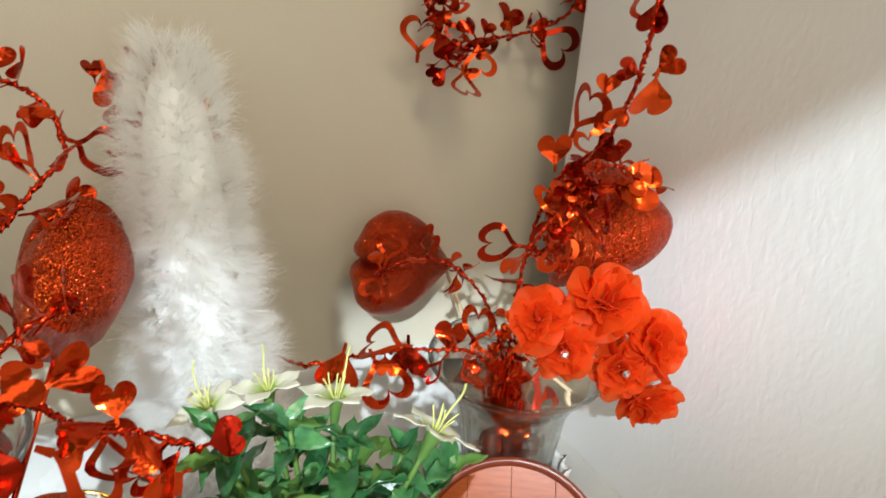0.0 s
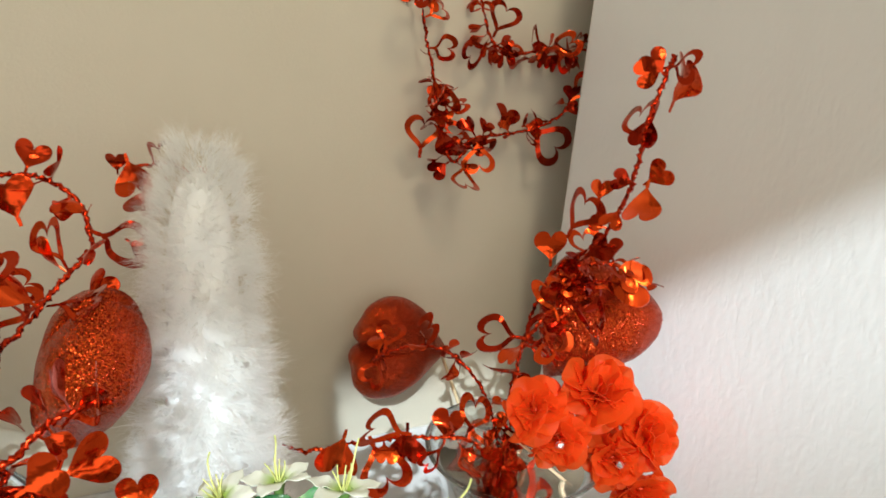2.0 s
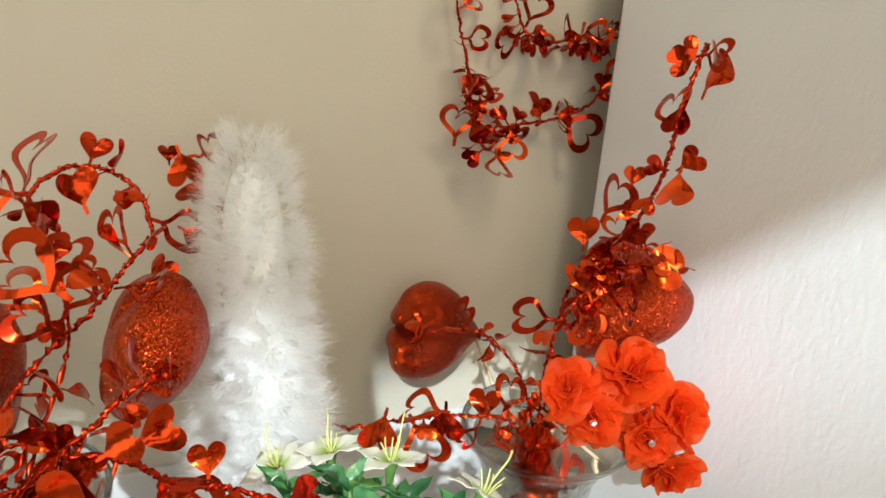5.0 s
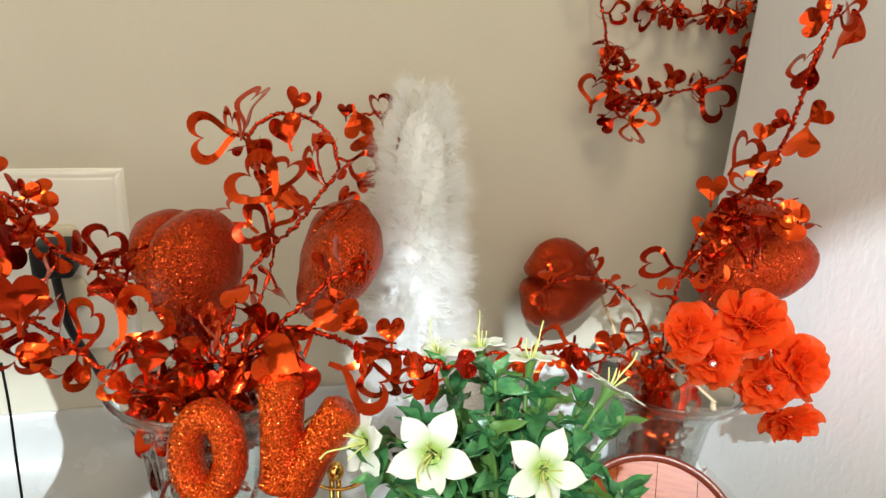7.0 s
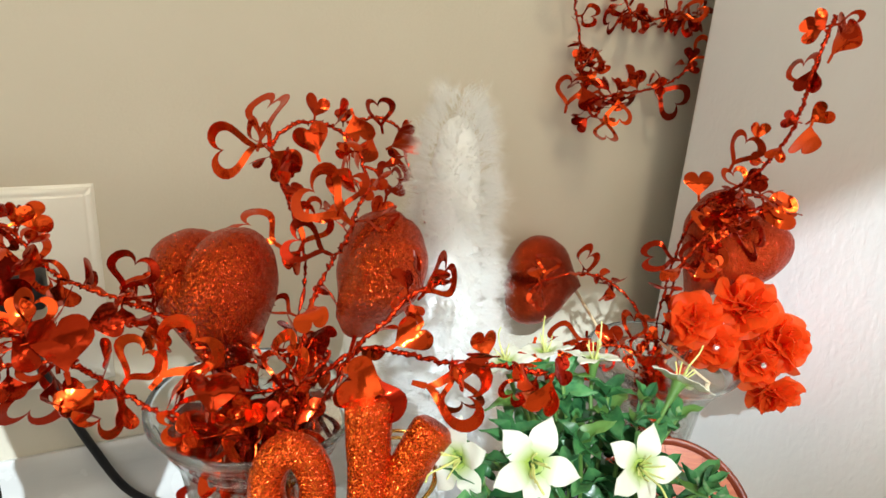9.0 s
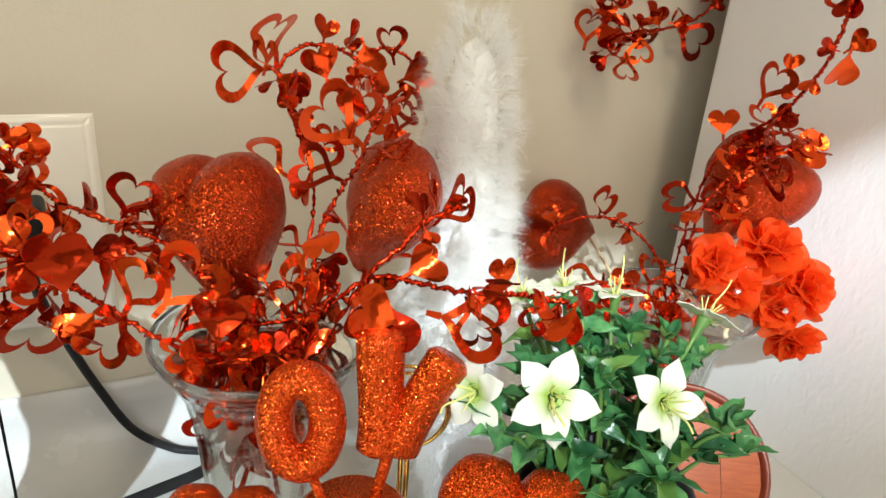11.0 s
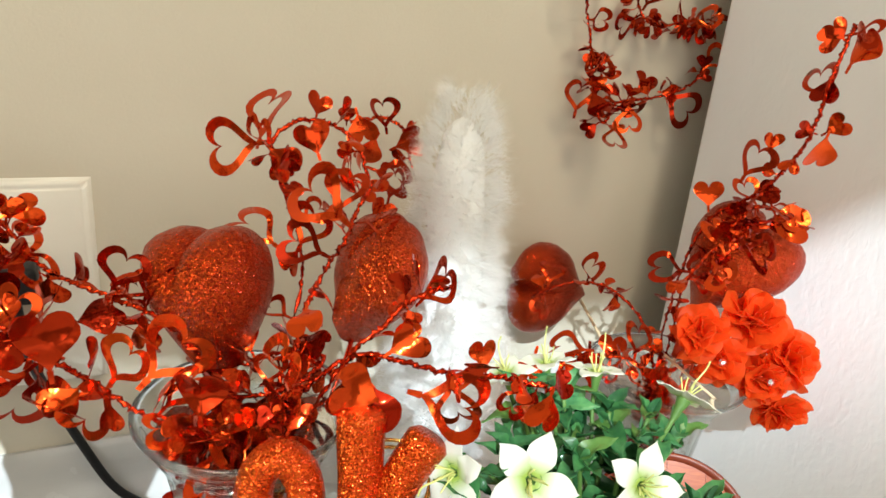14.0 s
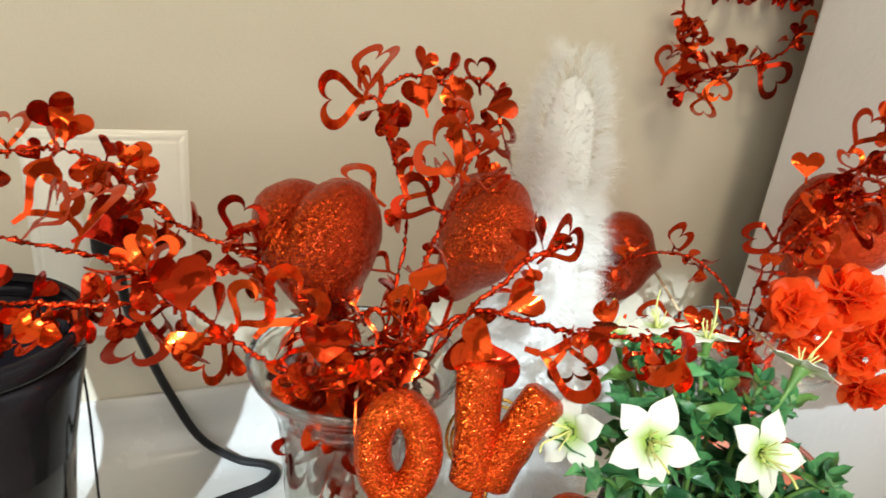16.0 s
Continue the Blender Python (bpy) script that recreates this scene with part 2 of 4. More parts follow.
pt.links.new(tone.outputs[2], pt.nodes["Translucent BSDF"].inputs[0])
M_STAMEN = plain("yellow_green_stamen", (0.55, 0.58, 0.16), (0.66, 0.68, 0.26), 80, 0.6)
M_STEM = plain("green_stem", (0.07, 0.16, 0.03), (0.12, 0.24, 0.05), 60, 0.5)
M_GEM = plain("rhinestone", (0.80, 0.80, 0.82), (0.92, 0.92, 0.94), 200, 0.05, 0.9)
M_LAMPSHADE = plain("milk_glass", (0.80, 0.78, 0.72), (0.84, 0.82, 0.76), 10, 0.3)
M_FRAME = plain("white_window_paint", (0.74, 0.74, 0.72), (0.80, 0.80, 0.78), 14, 0.4)


# ---------------------------------------------------------------- building helpers
def mesh_of(bm, name, mat, smooth=True, sharp=0):
    me = bpy.data.meshes.new(name)
    bmesh.ops.recalc_face_normals(bm, faces=bm.faces)
    for f in bm.faces:
        f.smooth = smooth
    bm.to_mesh(me)
    bm.free()
    if sharp:
        me.set_sharp_from_angle(angle=radians(sharp))
    me.materials.append(mat)
    return me


def part(name, bm, mat, parent=None, label="", smooth=True):
    ob = new(name, mesh_of(bm, name, mat, smooth))
    ob.parent = parent
    if label:
        ob["label"] = label
    return ob


def shared(name, me, m, parent):
    ob = new(name, me)
    ob.parent = parent
    ob.matrix_basis = m
    return ob


def thing(name, label, category, at=(0, 0, 0), group=""):
    ob = new(name)
    ob.location = at
    ob.empty_display_size = 0.01
    return tagged(ob, label, category, group)


def box(bm, x0, x1, y0, y1, z0, z1, bevel=0.0):
    v = bmesh.ops.create_cube(bm, size=1.0, matrix=Matrix.LocRotScale(((x0 + x1) / 2, (y0 + y1) / 2, (z0 + z1) / 2), None, (x1 - x0, y1 - y0, z1 - z0)))["verts"]
    if bevel:
        bmesh.ops.bevel(bm, geom=list({e for w in v for e in w.link_edges}), offset=bevel, segments=3, affect="EDGES", profile=0.5)
    return bm


def boxed(*a, bevel=0.0):
    return box(bmesh.new(), *a, bevel=bevel)


def spline(points, per=8):
    p = [Vector(q) for q in points]
    p = [p[0] * 2 - p[1]] + p + [p[-1] * 2 - p[-2]]
    out = []
    for i in range(1, len(p) - 2):
        for k in range(per):
            u = k / per
            a, b, c, d = p[i - 1], p[i], p[i + 1], p[i + 2]
            out.append(0.5 * (2 * b + (c - a) * u + (2 * a - 5 * b + 4 * c - d) * u * u + (3 * b - a - 3 * c + d) * u ** 3))
    return out + [p[-2]]


def sweep(bm, line, wide, thick, sides=6, twist=0.0, taper=None, closed=False):
    """A bar of oval section along a line; twist in turns for each metre."""
    n = len(line)
    rings, up, run = [], Vector((0.31, 0.2, 0.93)), 0.0
    for i, p in enumerate(line):
        a = line[(i - 1) % n] if closed else line[max(i - 1, 0)]
        b = line[(i + 1) % n] if closed else line[min(i + 1, n - 1)]
        way = (b - a).normalized()
        up = (up - way * up.dot(way)).normalized()
        side = way.cross(up)
        run += (p - line[i - 1]).length if i else 0
        s = taper(i / max(n - 1, 1)) if taper else 1.0
        ring = []
        for k in range(sides):
            g = 2 * math.pi * k / sides
            x, y = wide * s * math.cos(g), thick * s * math.sin(g)
            w = 2 * math.pi * twist * run
            x, y = x * math.cos(w) - y * math.sin(w), x * math.sin(w) + y * math.cos(w)
            ring.append(bm.verts.new(p + side * x + up * y))
        rings.append(ring)
    for i in range(n if closed else n - 1):
        r, q = rings[i], rings[(i + 1) % n]
        for k in range(sides):
            bm.faces.new((r[k], r[(k + 1) % sides], q[(k + 1) % sides], q[k]))
    if not closed:
        bm.faces.new(rings[0][::-1])
        bm.faces.new(rings[-1])
    return bm


def lathe(bm, profile, sides=48, flute=None, close=True):
    """Turn a profile of (radius, height) round z; flute(height) gives the depth of twelve flutes."""
    rings = []
    for r, z in profile:
        f = flute(z) if flute else 0.0
        rings.append([bm.verts.new((r * (1 - f * (0.5 + 0.5 * math.cos(12 * a))) * math.cos(a), r * (1 - f * (0.5 + 0.5 * math.cos(12 * a))) * math.sin(a), z))
                      for a in (2 * math.pi * k / sides for k in range(sides))])
    for a, b in zip(rings, rings[1:]):
        for k in range(sides):
            bm.faces.new((a[k], a[(k + 1) % sides], b[(k + 1) % sides], b[k]))
    if close:
        bm.faces.new(rings[0][::-1])
        bm.faces.new(rings[-1])
    return bm


def facing(pos, az, roll=0.0, tilt=0.0, turn=0.0, size=1.0):
    """A pose whose local z looks along the compass way az (0: out of the back wall, positive to its right), tilted up, rolled clockwise."""
    a, e, r, w = radians(az), radians(tilt), radians(roll), radians(turn)
    n = Vector((math.sin(a) * math.cos(e), -math.cos(a) * math.cos(e), math.sin(e)))
    right = Vector((math.cos(a), math.sin(a), 0))
    up = n.cross(right)
    axis = up * math.cos(r) + right * math.sin(r)
    side = axis.cross(n)
    side, n = side * math.cos(w) + n * math.sin(w), n * math.cos(w) - side * math.sin(w)
    m = Matrix((side, axis, n)).transposed().to_4x4()
    return Matrix.Translation(pos) @ m @ Matrix.Scale(size, 4)


def heart_line(n):
    """The outline of a heart 1 wide, with its tip at the origin and its lobes up y."""
    out = []
    for k in range(n):
        g = 2 * math.pi * k / n
        x = 16 * math.sin(g) ** 3
        y = 13 * math.cos(g) - 5 * math.cos(2 * g) - 2 * math.cos(3 * g) - math.cos(4 * g)
        out.append((x / 32, (y + 17) / 32))
    return out


# ---------------------------------------------------------------- the room
def opening_wall(name, label, axis_at, thick, x0, x1, z0, z1, hole):
    """A wall across y with one opening through it."""
    bm = bmesh.new()
    a, b, c, d = hole
    for p in ((x0, a, z0, z1), (b, x1, z0, z1), (a, b, z0, c), (a, b, d, z1)):
        box(bm, p[0], p[1], axis_at - thick, axis_at, p[2], p[3])
    return tagged(part(name, bm, M_ROOM, None, smooth=False), label, "wall", kind="structure")


X0, X1, Y1, FLOOR, CEIL = -2.6, 1.15, 0.44, -0.91, 1.80
tagged(part("wall_north", boxed(X0, X1, Y1, Y1 + 0.12, FLOOR, CEIL), M_WALL, smooth=False), "warm white painted kitchen wall above the counter", "wall", kind="structure")
tagged(part("wall_west", boxed(X0 - 0.12, X0, REAR - 0.12, Y1 + 0.12, FLOOR, CEIL), M_ROOM, smooth=False), "tan painted side wall", "wall", kind="structure")
tagged(part("wall_east", boxed(X1, X1 + 0.12, REAR - 0.12, Y1 + 0.12, FLOOR, CEIL), M_ROOM, smooth=False), "tan painted side wall", "wall", kind="structure")
opening_wall("wall_south", "tan painted wall with a wide window", REAR, 0.12, X0, X1, FLOOR, CEIL, WIN)
tagged(part("floor", boxed(X0, X1, REAR, Y1, FLOOR - 0.05, FLOOR), M_FLOOR, smooth=False), "tan vinyl kitchen floor", "floor", kind="structure")
tagged(part("ceiling", boxed(X0 - 0.12, X1 + 0.12, REAR - 0.12, Y1 + 0.12, CEIL, CEIL + 0.08), M_CEIL, smooth=False), "white painted ceiling", "ceiling", kind="structure")

win = tagged(thing("window_1", "wide white framed window behind the counter space", "window"), kind="structure")
bm = bmesh.new()
a, b, c, d = WIN
for p in ((a, a + 0.04, c, d), (b - 0.04, b, c, d), (a + 0.04, b - 0.04, c, c + 0.04), (a + 0.04, b - 0.04, d - 0.004, d)):
    box(bm, p[0], p[1], REAR - 0.10, REAR - 0.05, p[2], p[3])
part("window_frame", bm, M_FRAME, win, smooth=False)
ground = tagged(part("ground", boxed(-60, 60, -120, REAR - 0.3, -1.6, -1.5), plain("lawn", (0.04, 0.08, 0.02), (0.08, 0.13, 0.04), 2, 0.9, world_space=True), smooth=False), "lawn outside the window", "ground", kind="structure")


# unseen wall, added to block the sun's lower edge with a soft penumbra
tagged(part("sun_block_wall", boxed(-40, 30, -7.6, -7.2, -1.5, 6.04), M_ROOM, smooth=False), "unseen tan wall added outside to block the low sun", "wall", kind="structure")


def countertop():
    """Counter with a coved strip that runs up the wall."""
    prof = [(-0.22, -0.04), (-0.22, -0.008), (-0.212, 0.0), (0.398, 0.0)]
    prof += [(0.398 + 0.036 * math.sin(g), 0.036 - 0.036 * math.cos(g)) for g in (math.pi / 2 * k / 8 for k in range(1, 9))]
    prof += [(0.434, 0.050), (0.437, 0.054), (0.4395, 0.054), (0.4395, -0.04)]
    bm = bmesh.new()
    ends = [[bm.verts.new((x, y, z)) for y, z in prof] for x in (X0, 0.3056)]
    n = len(prof)
    for k in range(n):
        bm.faces.new((ends[0][k], ends[0][(k + 1) % n], ends[1][(k + 1) % n], ends[1][k]))
    bm.faces.new(ends[0])
    bm.faces.new(ends[1][::-1])
    ob = part("countertop", bm, M_LAMINATE, smooth=True)
    ob.data.set_sharp_from_angle(angle=radians(40))
    return tagged(ob, "pale grey glossy laminate countertop with coved upstand", "countertop", kind="structure")


countertop()
cab = thing("base_cabinet", "white base cabinet under the laminate countertop", "cabinet", (0, 0, FLOOR))
part("body", boxed(X0 + 0.004, 0.292, -0.18, 0.436, 0.0, -0.04 - FLOOR), M_FRAME, cab, smooth=False)

fridge = thing("refrigerator", "white refrigerator with leather-grained enamel side", "refrigerator", (0.306, 0, FLOOR))
part("body", boxed(0.0, 0.70, -0.32, 0.394, 0.02, 1.75, bevel=0.004), M_ENAMEL, fridge, smooth=False)
part("door", boxed(0.0, 0.70, -0.39, -0.327, 0.06, 1.75, bevel=0.008), M_ENAMEL, fridge, smooth=False)
part("foot", boxed(0.04, 0.66, -0.28, 0.36, 0.0, 0.02), M_BLACK, fridge, "black foot")

# unseen fitting, added above the warm fill light
lamp = thing("added_ceiling_lamp", "round white ceiling lamp, unseen, added to carry the room fill", "lamp", (FILL_AT[0], FILL_AT[1], CEIL))
part("base", lathe(bmesh.new(), [(0.03, -0.11), (0.17, -0.10), (0.17, 0.0), (0.03, 0.0)]), M_LAMPSHADE, lamp)


# ---------------------------------------------------------------- outlet and cord
def wall_outlet():
    ob = thing("wall_outlet", "ivory plastic wall outlet with a black plug", "outlet", (-0.197, Y1, 0.175))
    bm = bmesh.new()
    w, h = 0.0465, 0.070
    back = [bm.verts.new((x * w, -0.0002, z * h)) for x, z in ((-1, -1), (1, -1), (1, 1), (-1, 1))]
    mid = [bm.verts.new((x * w, -0.0025, z * h)) for x, z in ((-1, -1), (1, -1), (1, 1), (-1, 1))]
    top = [bm.verts.new((x * (w - 0.005), -0.0068, z * (h - 0.005))) for x, z in ((-1, -1), (1, -1), (1, 1), (-1, 1))]
    for lo, hi in ((back, mid), (mid, top)):
        for k in range(4):
            bm.faces.new((lo[k], lo[(k + 1) % 4], hi[(k + 1) % 4], hi[k]))
    bm.faces.new(top)
    bm.faces.new(back[::-1])
    bmesh.ops.bevel(bm, geom=[e for e in bm.edges if all(abs(v.co.y) > 0.002 for v in e.verts)], offset=0.0022, segments=4, affect="EDGES")
    part("plate", bm, M_PLATE, ob)
    for z in (0.0195, -0.0195):
        bm = lathe(bmesh.new(), [(0.0165, 0.0), (0.0165, 0.002), (0.0158, 0.0026)], 32)
        for v in bm.verts:
            x, y, q = v.co
            v.co = (x, -0.0076 - q, z + max(-0.0125, min(0.0125, y)))
        s = part("socket", bm, M_SOCKET, ob, "almond coloured socket face")
    part("screw", lathe(bmesh.new(), [(0.0026, 0), (0.0026, 0.0008), (0.0018, 0.0014)], 16), M_GOLD, ob).matrix_basis = pose(0, -0.0075, 0, 90)
    return ob


wall_outlet()
plug = thing("power_cord", "black power cord with plug in the wall outlet", "cord", (-0.195, 0.43, 0.19))
bm = boxed(-0.013, 0.013, -0.028, -0.0005, -0.013, 0.010, bevel=0.004)
part("plug", bm, M_BLACK, plug)
cord_line = spline([(0.0, -0.022, -0.01), (0.004, -0.022, -0.05), (0.012, -0.006, -0.09), (0.026, -0.005, -0.13), (0.044, -0.013, -0.164),
                    (0.068, -0.018, -0.184), (0.088, -0.027, -0.1862), (0.094, -0.036, -0.1862), (0.085, -0.048, -0.1862), (0.057, -0.056, -0.1862), (0.0, -0.07, -0.1862), (-0.06, -0.08, -0.1862)], 10)
part("cable", sweep(bmesh.new(), cord_line, 0.0042, 0.0030, 10), M_BLACK, plug)


# ---------------------------------------------------------------- glitter hearts
def puffy_heart(width, thick, mat, seed=0.0, fill=0.10):
    """A stuffed heart, tip at the origin, lobes up y."""
    bm = bmesh.new()
    line, cx, cy = [(math.copysign(0.5 * (2 * abs(x)) ** 0.74, x), 1.24 * (y + fill * math.exp(-(x / (0.12 + 0.28 * max(0.0, fill - 0.1))) ** 2) * (y > 0.5))) for x, y in heart_line(56)], 0.0, 0.68
    if fill > 0.23:             # stuffed so full that the lobes run together
        line = [(x, 0.82 + 0.33 * math.sqrt(max(0.0, 1 - 4 * x * x)) if y > 0.815 else y) for x, y in line]
    for side in (1, -1):
        rings = []
        for i in range(9):
            s = math.sin(math.pi / 2 * i / 8)
            z = side * thick * math.sqrt(max(0.0, 1 - s ** 2.4))
            ring = []
            for x, y in line:
                px, py = cx + (x - cx) * s, cy + (y - cy) * s
                crease = (0.30 - 1.1 * fill) * math.exp(-(px / 0.10) ** 2) * max(0.0, py - 0.35) * s
                q = Vector((px * width, py * width, z * (1 - crease * 3)))
                ring.append(bm.verts.new(q + noise.noise_vector(q * 70 + Vector((seed, 0, 0))) * 0.0012))
            rings.append(ring)
        bm.faces.new(rings[1] if side > 0 else rings[1][::-1])
        for a, b in zip(rings[1:], rings[2:]):
            for k in range(56):
                bm.faces.new((a[k], a[(k + 1) % 56], b[(k + 1) % 56], b[k]))
        for v in rings[0]:
            bm.verts.remove(v)
    bmesh.ops.remove_doubles(bm, verts=bm.verts, dist=0.0004)
    return bm


def glitter_heart(label, centre, width, thick, az, roll, tilt, foot, group="glitter hearts", mat=None, fill=0.10):
    """A heart on a stick; foot is where the stick ends."""
    m = facing(centre, az, roll, tilt)
    m = m @ Matrix.Translation((0, -0.60 * width, 0))
    ob = thing("glitter_heart", label, "heart ornament", m.translation, group)
    b = part("body", puffy_heart(width, thick, M_GLIT, centre[0] * 50, fill), mat or M_GLIT, ob)
    b.matrix_basis = Matrix.Translation(-m.translation) @ m
    if foot:
        a = m @ Vector((0, 0.06 * width, 0)) - m.translation
        f = Vector(foot) - m.translation
        part("stick", sweep(bmesh.new(), [a, a.lerp(f, 0.5), f], 0.0013, 0.0013, 8), M_CORE if foot[0] < 0 else M_STICK, ob)
    return ob


glitter_heart("red glitter puffy heart standing in a glass goblet", (-0.0965, 0.298, 0.2185), 0.068, 0.0265, -53, -13, -4, (-0.085, 0.25, 0.09), fill=0.105)
glitter_heart("red glitter puffy heart turned sideways in the goblet", (-0.0190, 0.281, 0.2265), 0.060, 0.0200, -84, 4, 18, (-0.075, 0.245, 0.09), fill=0.20)
glitter_heart("dark red glitter heart leaning by the wall", (0.1870, 0.408, 0.149), 0.0770, 0.0225, 20, -74, 4, (0.202, 0.300, 0.10), fill=0.205)
glitter_heart("orange red glitter heart leaning by the refrigerator", (0.2550, 0.291, 0.209), 0.075, 0.0265, -48, 27, 4, (0.205, 0.285, 0.10), fill=0.14)


# ---------------------------------------------------------------- goblets
def goblet(label, at, rim, height):
    ob = thing("glass_goblet", label, "glass", at, "fluted glass goblets")
    k = height / 0.17
    outer = [(0.034, 0.0), (0.036, 0.003), (0.033, 0.006), (0.016, 0.011), (0.010, 0.018 * k), (0.011, 0.030 * k), (0.020, 0.040 * k), (0.0275, 0.060 * k), (0.0315, 0.095 * k),
             (0.034, 0.125 * k), (rim * 0.74, 0.145 * k), (rim * 0.86, 0.156 * k), (rim * 0.95, 0.163 * k), (rim * 0.995, 0.1665 * k), (rim, 0.169 * k), (rim * 0.98, height)]
    inner = [(rim * 0.945, 0.168 * k), (rim * 0.90, 0.163 * k), (rim * 0.80, 0.154 * k), (rim * 0.69, 0.143 * k), (0.0305, 0.124 * k), (0.028, 0.095 * k), (0.024, 0.062 * k), (0.015, 0.047 * k), (0.004, 0.043 * k)]

    def flute(z):
        return 0.10 * max(0.0, min(1.0, (z - 0.03 * k) / 0.02)) * max(0.0, min(1.0, (0.143 * k - z) / 0.02))
    part("foot", lathe(bmesh.new(), outer[:6] + [(0.0105, 0.0302 * k)], 48), M_GLASS, ob)
    part("bowl", lathe(bmesh.new(), [(0.0105, 0.0304 * k)] + outer[6:12] + inner[2:], 72, flute), M_GLASS, ob)
    part("rim", lathe(bmesh.new(), [(rim * 0.862, 0.1561 * k)] + outer[12:] + inner[:2] + [(rim * 0.803, 0.1542 * k)], 72), M_GLASSEDGE, ob)
    return ob


goblet("fluted clear glass goblet filled with red foil garland", (-0.0885, 0.256, 0.0), 0.050, 0.184)
goblet("fluted clear glass goblet holding garland and organza flowers", (0.209, 0.287, 0.0), 0.0550, 0.137)


# ---------------------------------------------------------------- foil heart garlands
def foil_heart(kind, bend, curl):
    """A punched heart, solid (0) or an open outline (1), 1 long, tip at the origin."""
    bm = bmesh.new()
    n = 36
    line = heart_line(n)
    t = 0.010

    def place(x, y, z):
        return (x, y, z + bend * y * y + curl * x * x + 0.10 * bend * math.sin(9 * y))
    if kind == 0:
        rings = [[(x * s, 0.55 + (y - 0.55) * s) for x, y in line] for s in (1.0, 0.75, 0.5, 0.25)]
    else:
        rings = [line, [(x * 0.66, 0.53 + (y - 0.53) * 0.66) for x, y in line]]
    sheets = []
    for z in (t, -t):
        sheets.append([[bm.verts.new(place(x, y, z)) for x, y in r] for r in rings])
    for s in sheets:
        for a, b in zip(s, s[1:]):
            for k in range(n):
                bm.faces.new((a[k], a[(k + 1) % n], b[(k + 1) % n], b[k]))
        if kind == 0:
            bm.faces.new(s[-1])
    for r in range(2 if kind else 1):
        for k in range(n):
            bm.faces.new((sheets[0][r][k], sheets[0][r][(k + 1) % n], sheets[1][r][(k + 1) % n], sheets[1][r][k]))
    stalk = [(-0.05, 0.06), (0.05, 0.06), (0.035, -0.14), (-0.035, -0.14)]
    top = [bm.verts.new(place(x, y, t * 0.8)) for x, y in stalk]
    low = [bm.verts.new(place(x, y, -t * 0.8)) for x, y in stalk]
    bm.faces.new(top)
    bm.faces.new(low[::-1])
    for k in range(4):
        bm.faces.new((top[k], top[(k + 1) % 4], low[(k + 1) % 4], low[k]))
    return mesh_of(bm, "open_heart" if kind else "foil_heart", M_FOIL, True, 40)


SOLID = [foil_heart(0, b, c) for b, c in ((0.25, 0.5), (-0.35, 0.3), (0.5, -0.5), (-0.15, -0.8), (0.05, 0.9))]
OPEN = [foil_heart(1, b, c) for b, c in ((0.3, 0.4), (-0.5, 0.3), (0.7, -0.3), (0.1, -0.6), (-0.9, 0.0))]
STAND = Vector((-0.10, -0.02, 0.35))


def hearts_on(ob, base, rows):
    """Hearts at known places: x, y, z of the middle, size, open or not, roll, turn."""
    for i, (x, y, z, size, kind, roll, turn) in enumerate(rows):
        p = Vector((x, y, z))
        d = STAND - p
        az = math.degrees(math.atan2(d.x, -d.y))
        tilt = math.degrees(math.atan2(d.z, math.hypot(d.x, d.y)))
        m = facing(p, az, roll, tilt * 0.8, turn if i % 2 else -turn, size * (1.10 if kind else 1.30)) @ Matrix.Translation((0, -0.52, 0))
        pick = OPEN if kind else SOLID
        shared("open_heart" if kind else "foil_heart", pick[i % 5], Matrix.Translation(-Vector(base)) @ m, ob)


def scatter_hearts(ob, base, line, count, rnd, reach=(0.009, 0.016), opened=0.35):
    """Hearts that stand off a garland's core on all sides."""
    for i in range(count):
        k = min(int(rnd.random() * (len(line) - 1)), len(line) - 2)
        p, way = line[k], (line[k + 1] - line[k]).normalized()
        out = Vector((rnd.gauss(0, 1), rnd.gauss(0, 1), rnd.gauss(0, 1)))
        out = (out - way * out.dot(way) * 0.6).normalized()
        spin = Vector((rnd.gauss(0, 1), rnd.gauss(0, 1), rnd.gauss(0, 1)))
        n = (spin - out * spin.dot(out)).normalized()
        m = Matrix((out.cross(n), out, n)).transposed().to_4x4()
        kind = rnd.random() < opened
        size = rnd.uniform(*reach) * (1.45 if kind else 1.0)
        m = Matrix.Translation(p - Vector(base) + out * size * 0.2) @ m @ Matrix.Scale(size, 4)
        shared("open_heart" if kind else "foil_heart", (OPEN if kind else SOLID)[i % 5], m, ob)


def garland(label, points, rows=(), count=0, seed=1, reach=(0.009, 0.016), opened=0.35, per=14, wide=0.0016):
    rnd = random.Random(seed)
    base = points[0]
    ob = thing("heart_garland", label, "garland", base, "red foil heart garlands")
    line = spline(points, per)
    local = [p - Vector(base) + Vector((rnd.gauss(0, 1), rnd.gauss(0, 1), rnd.gauss(0, 1))) * 0.0004 for p in line]
    part("core", sweep(bmesh.new(), local, wide, wide * 0.55, 5, 150), M_CORE, ob, "twisted red foil core")
    hearts_on(ob, base, rows)
    scatter_hearts(ob, base, line, count, rnd, reach, opened)
    return ob


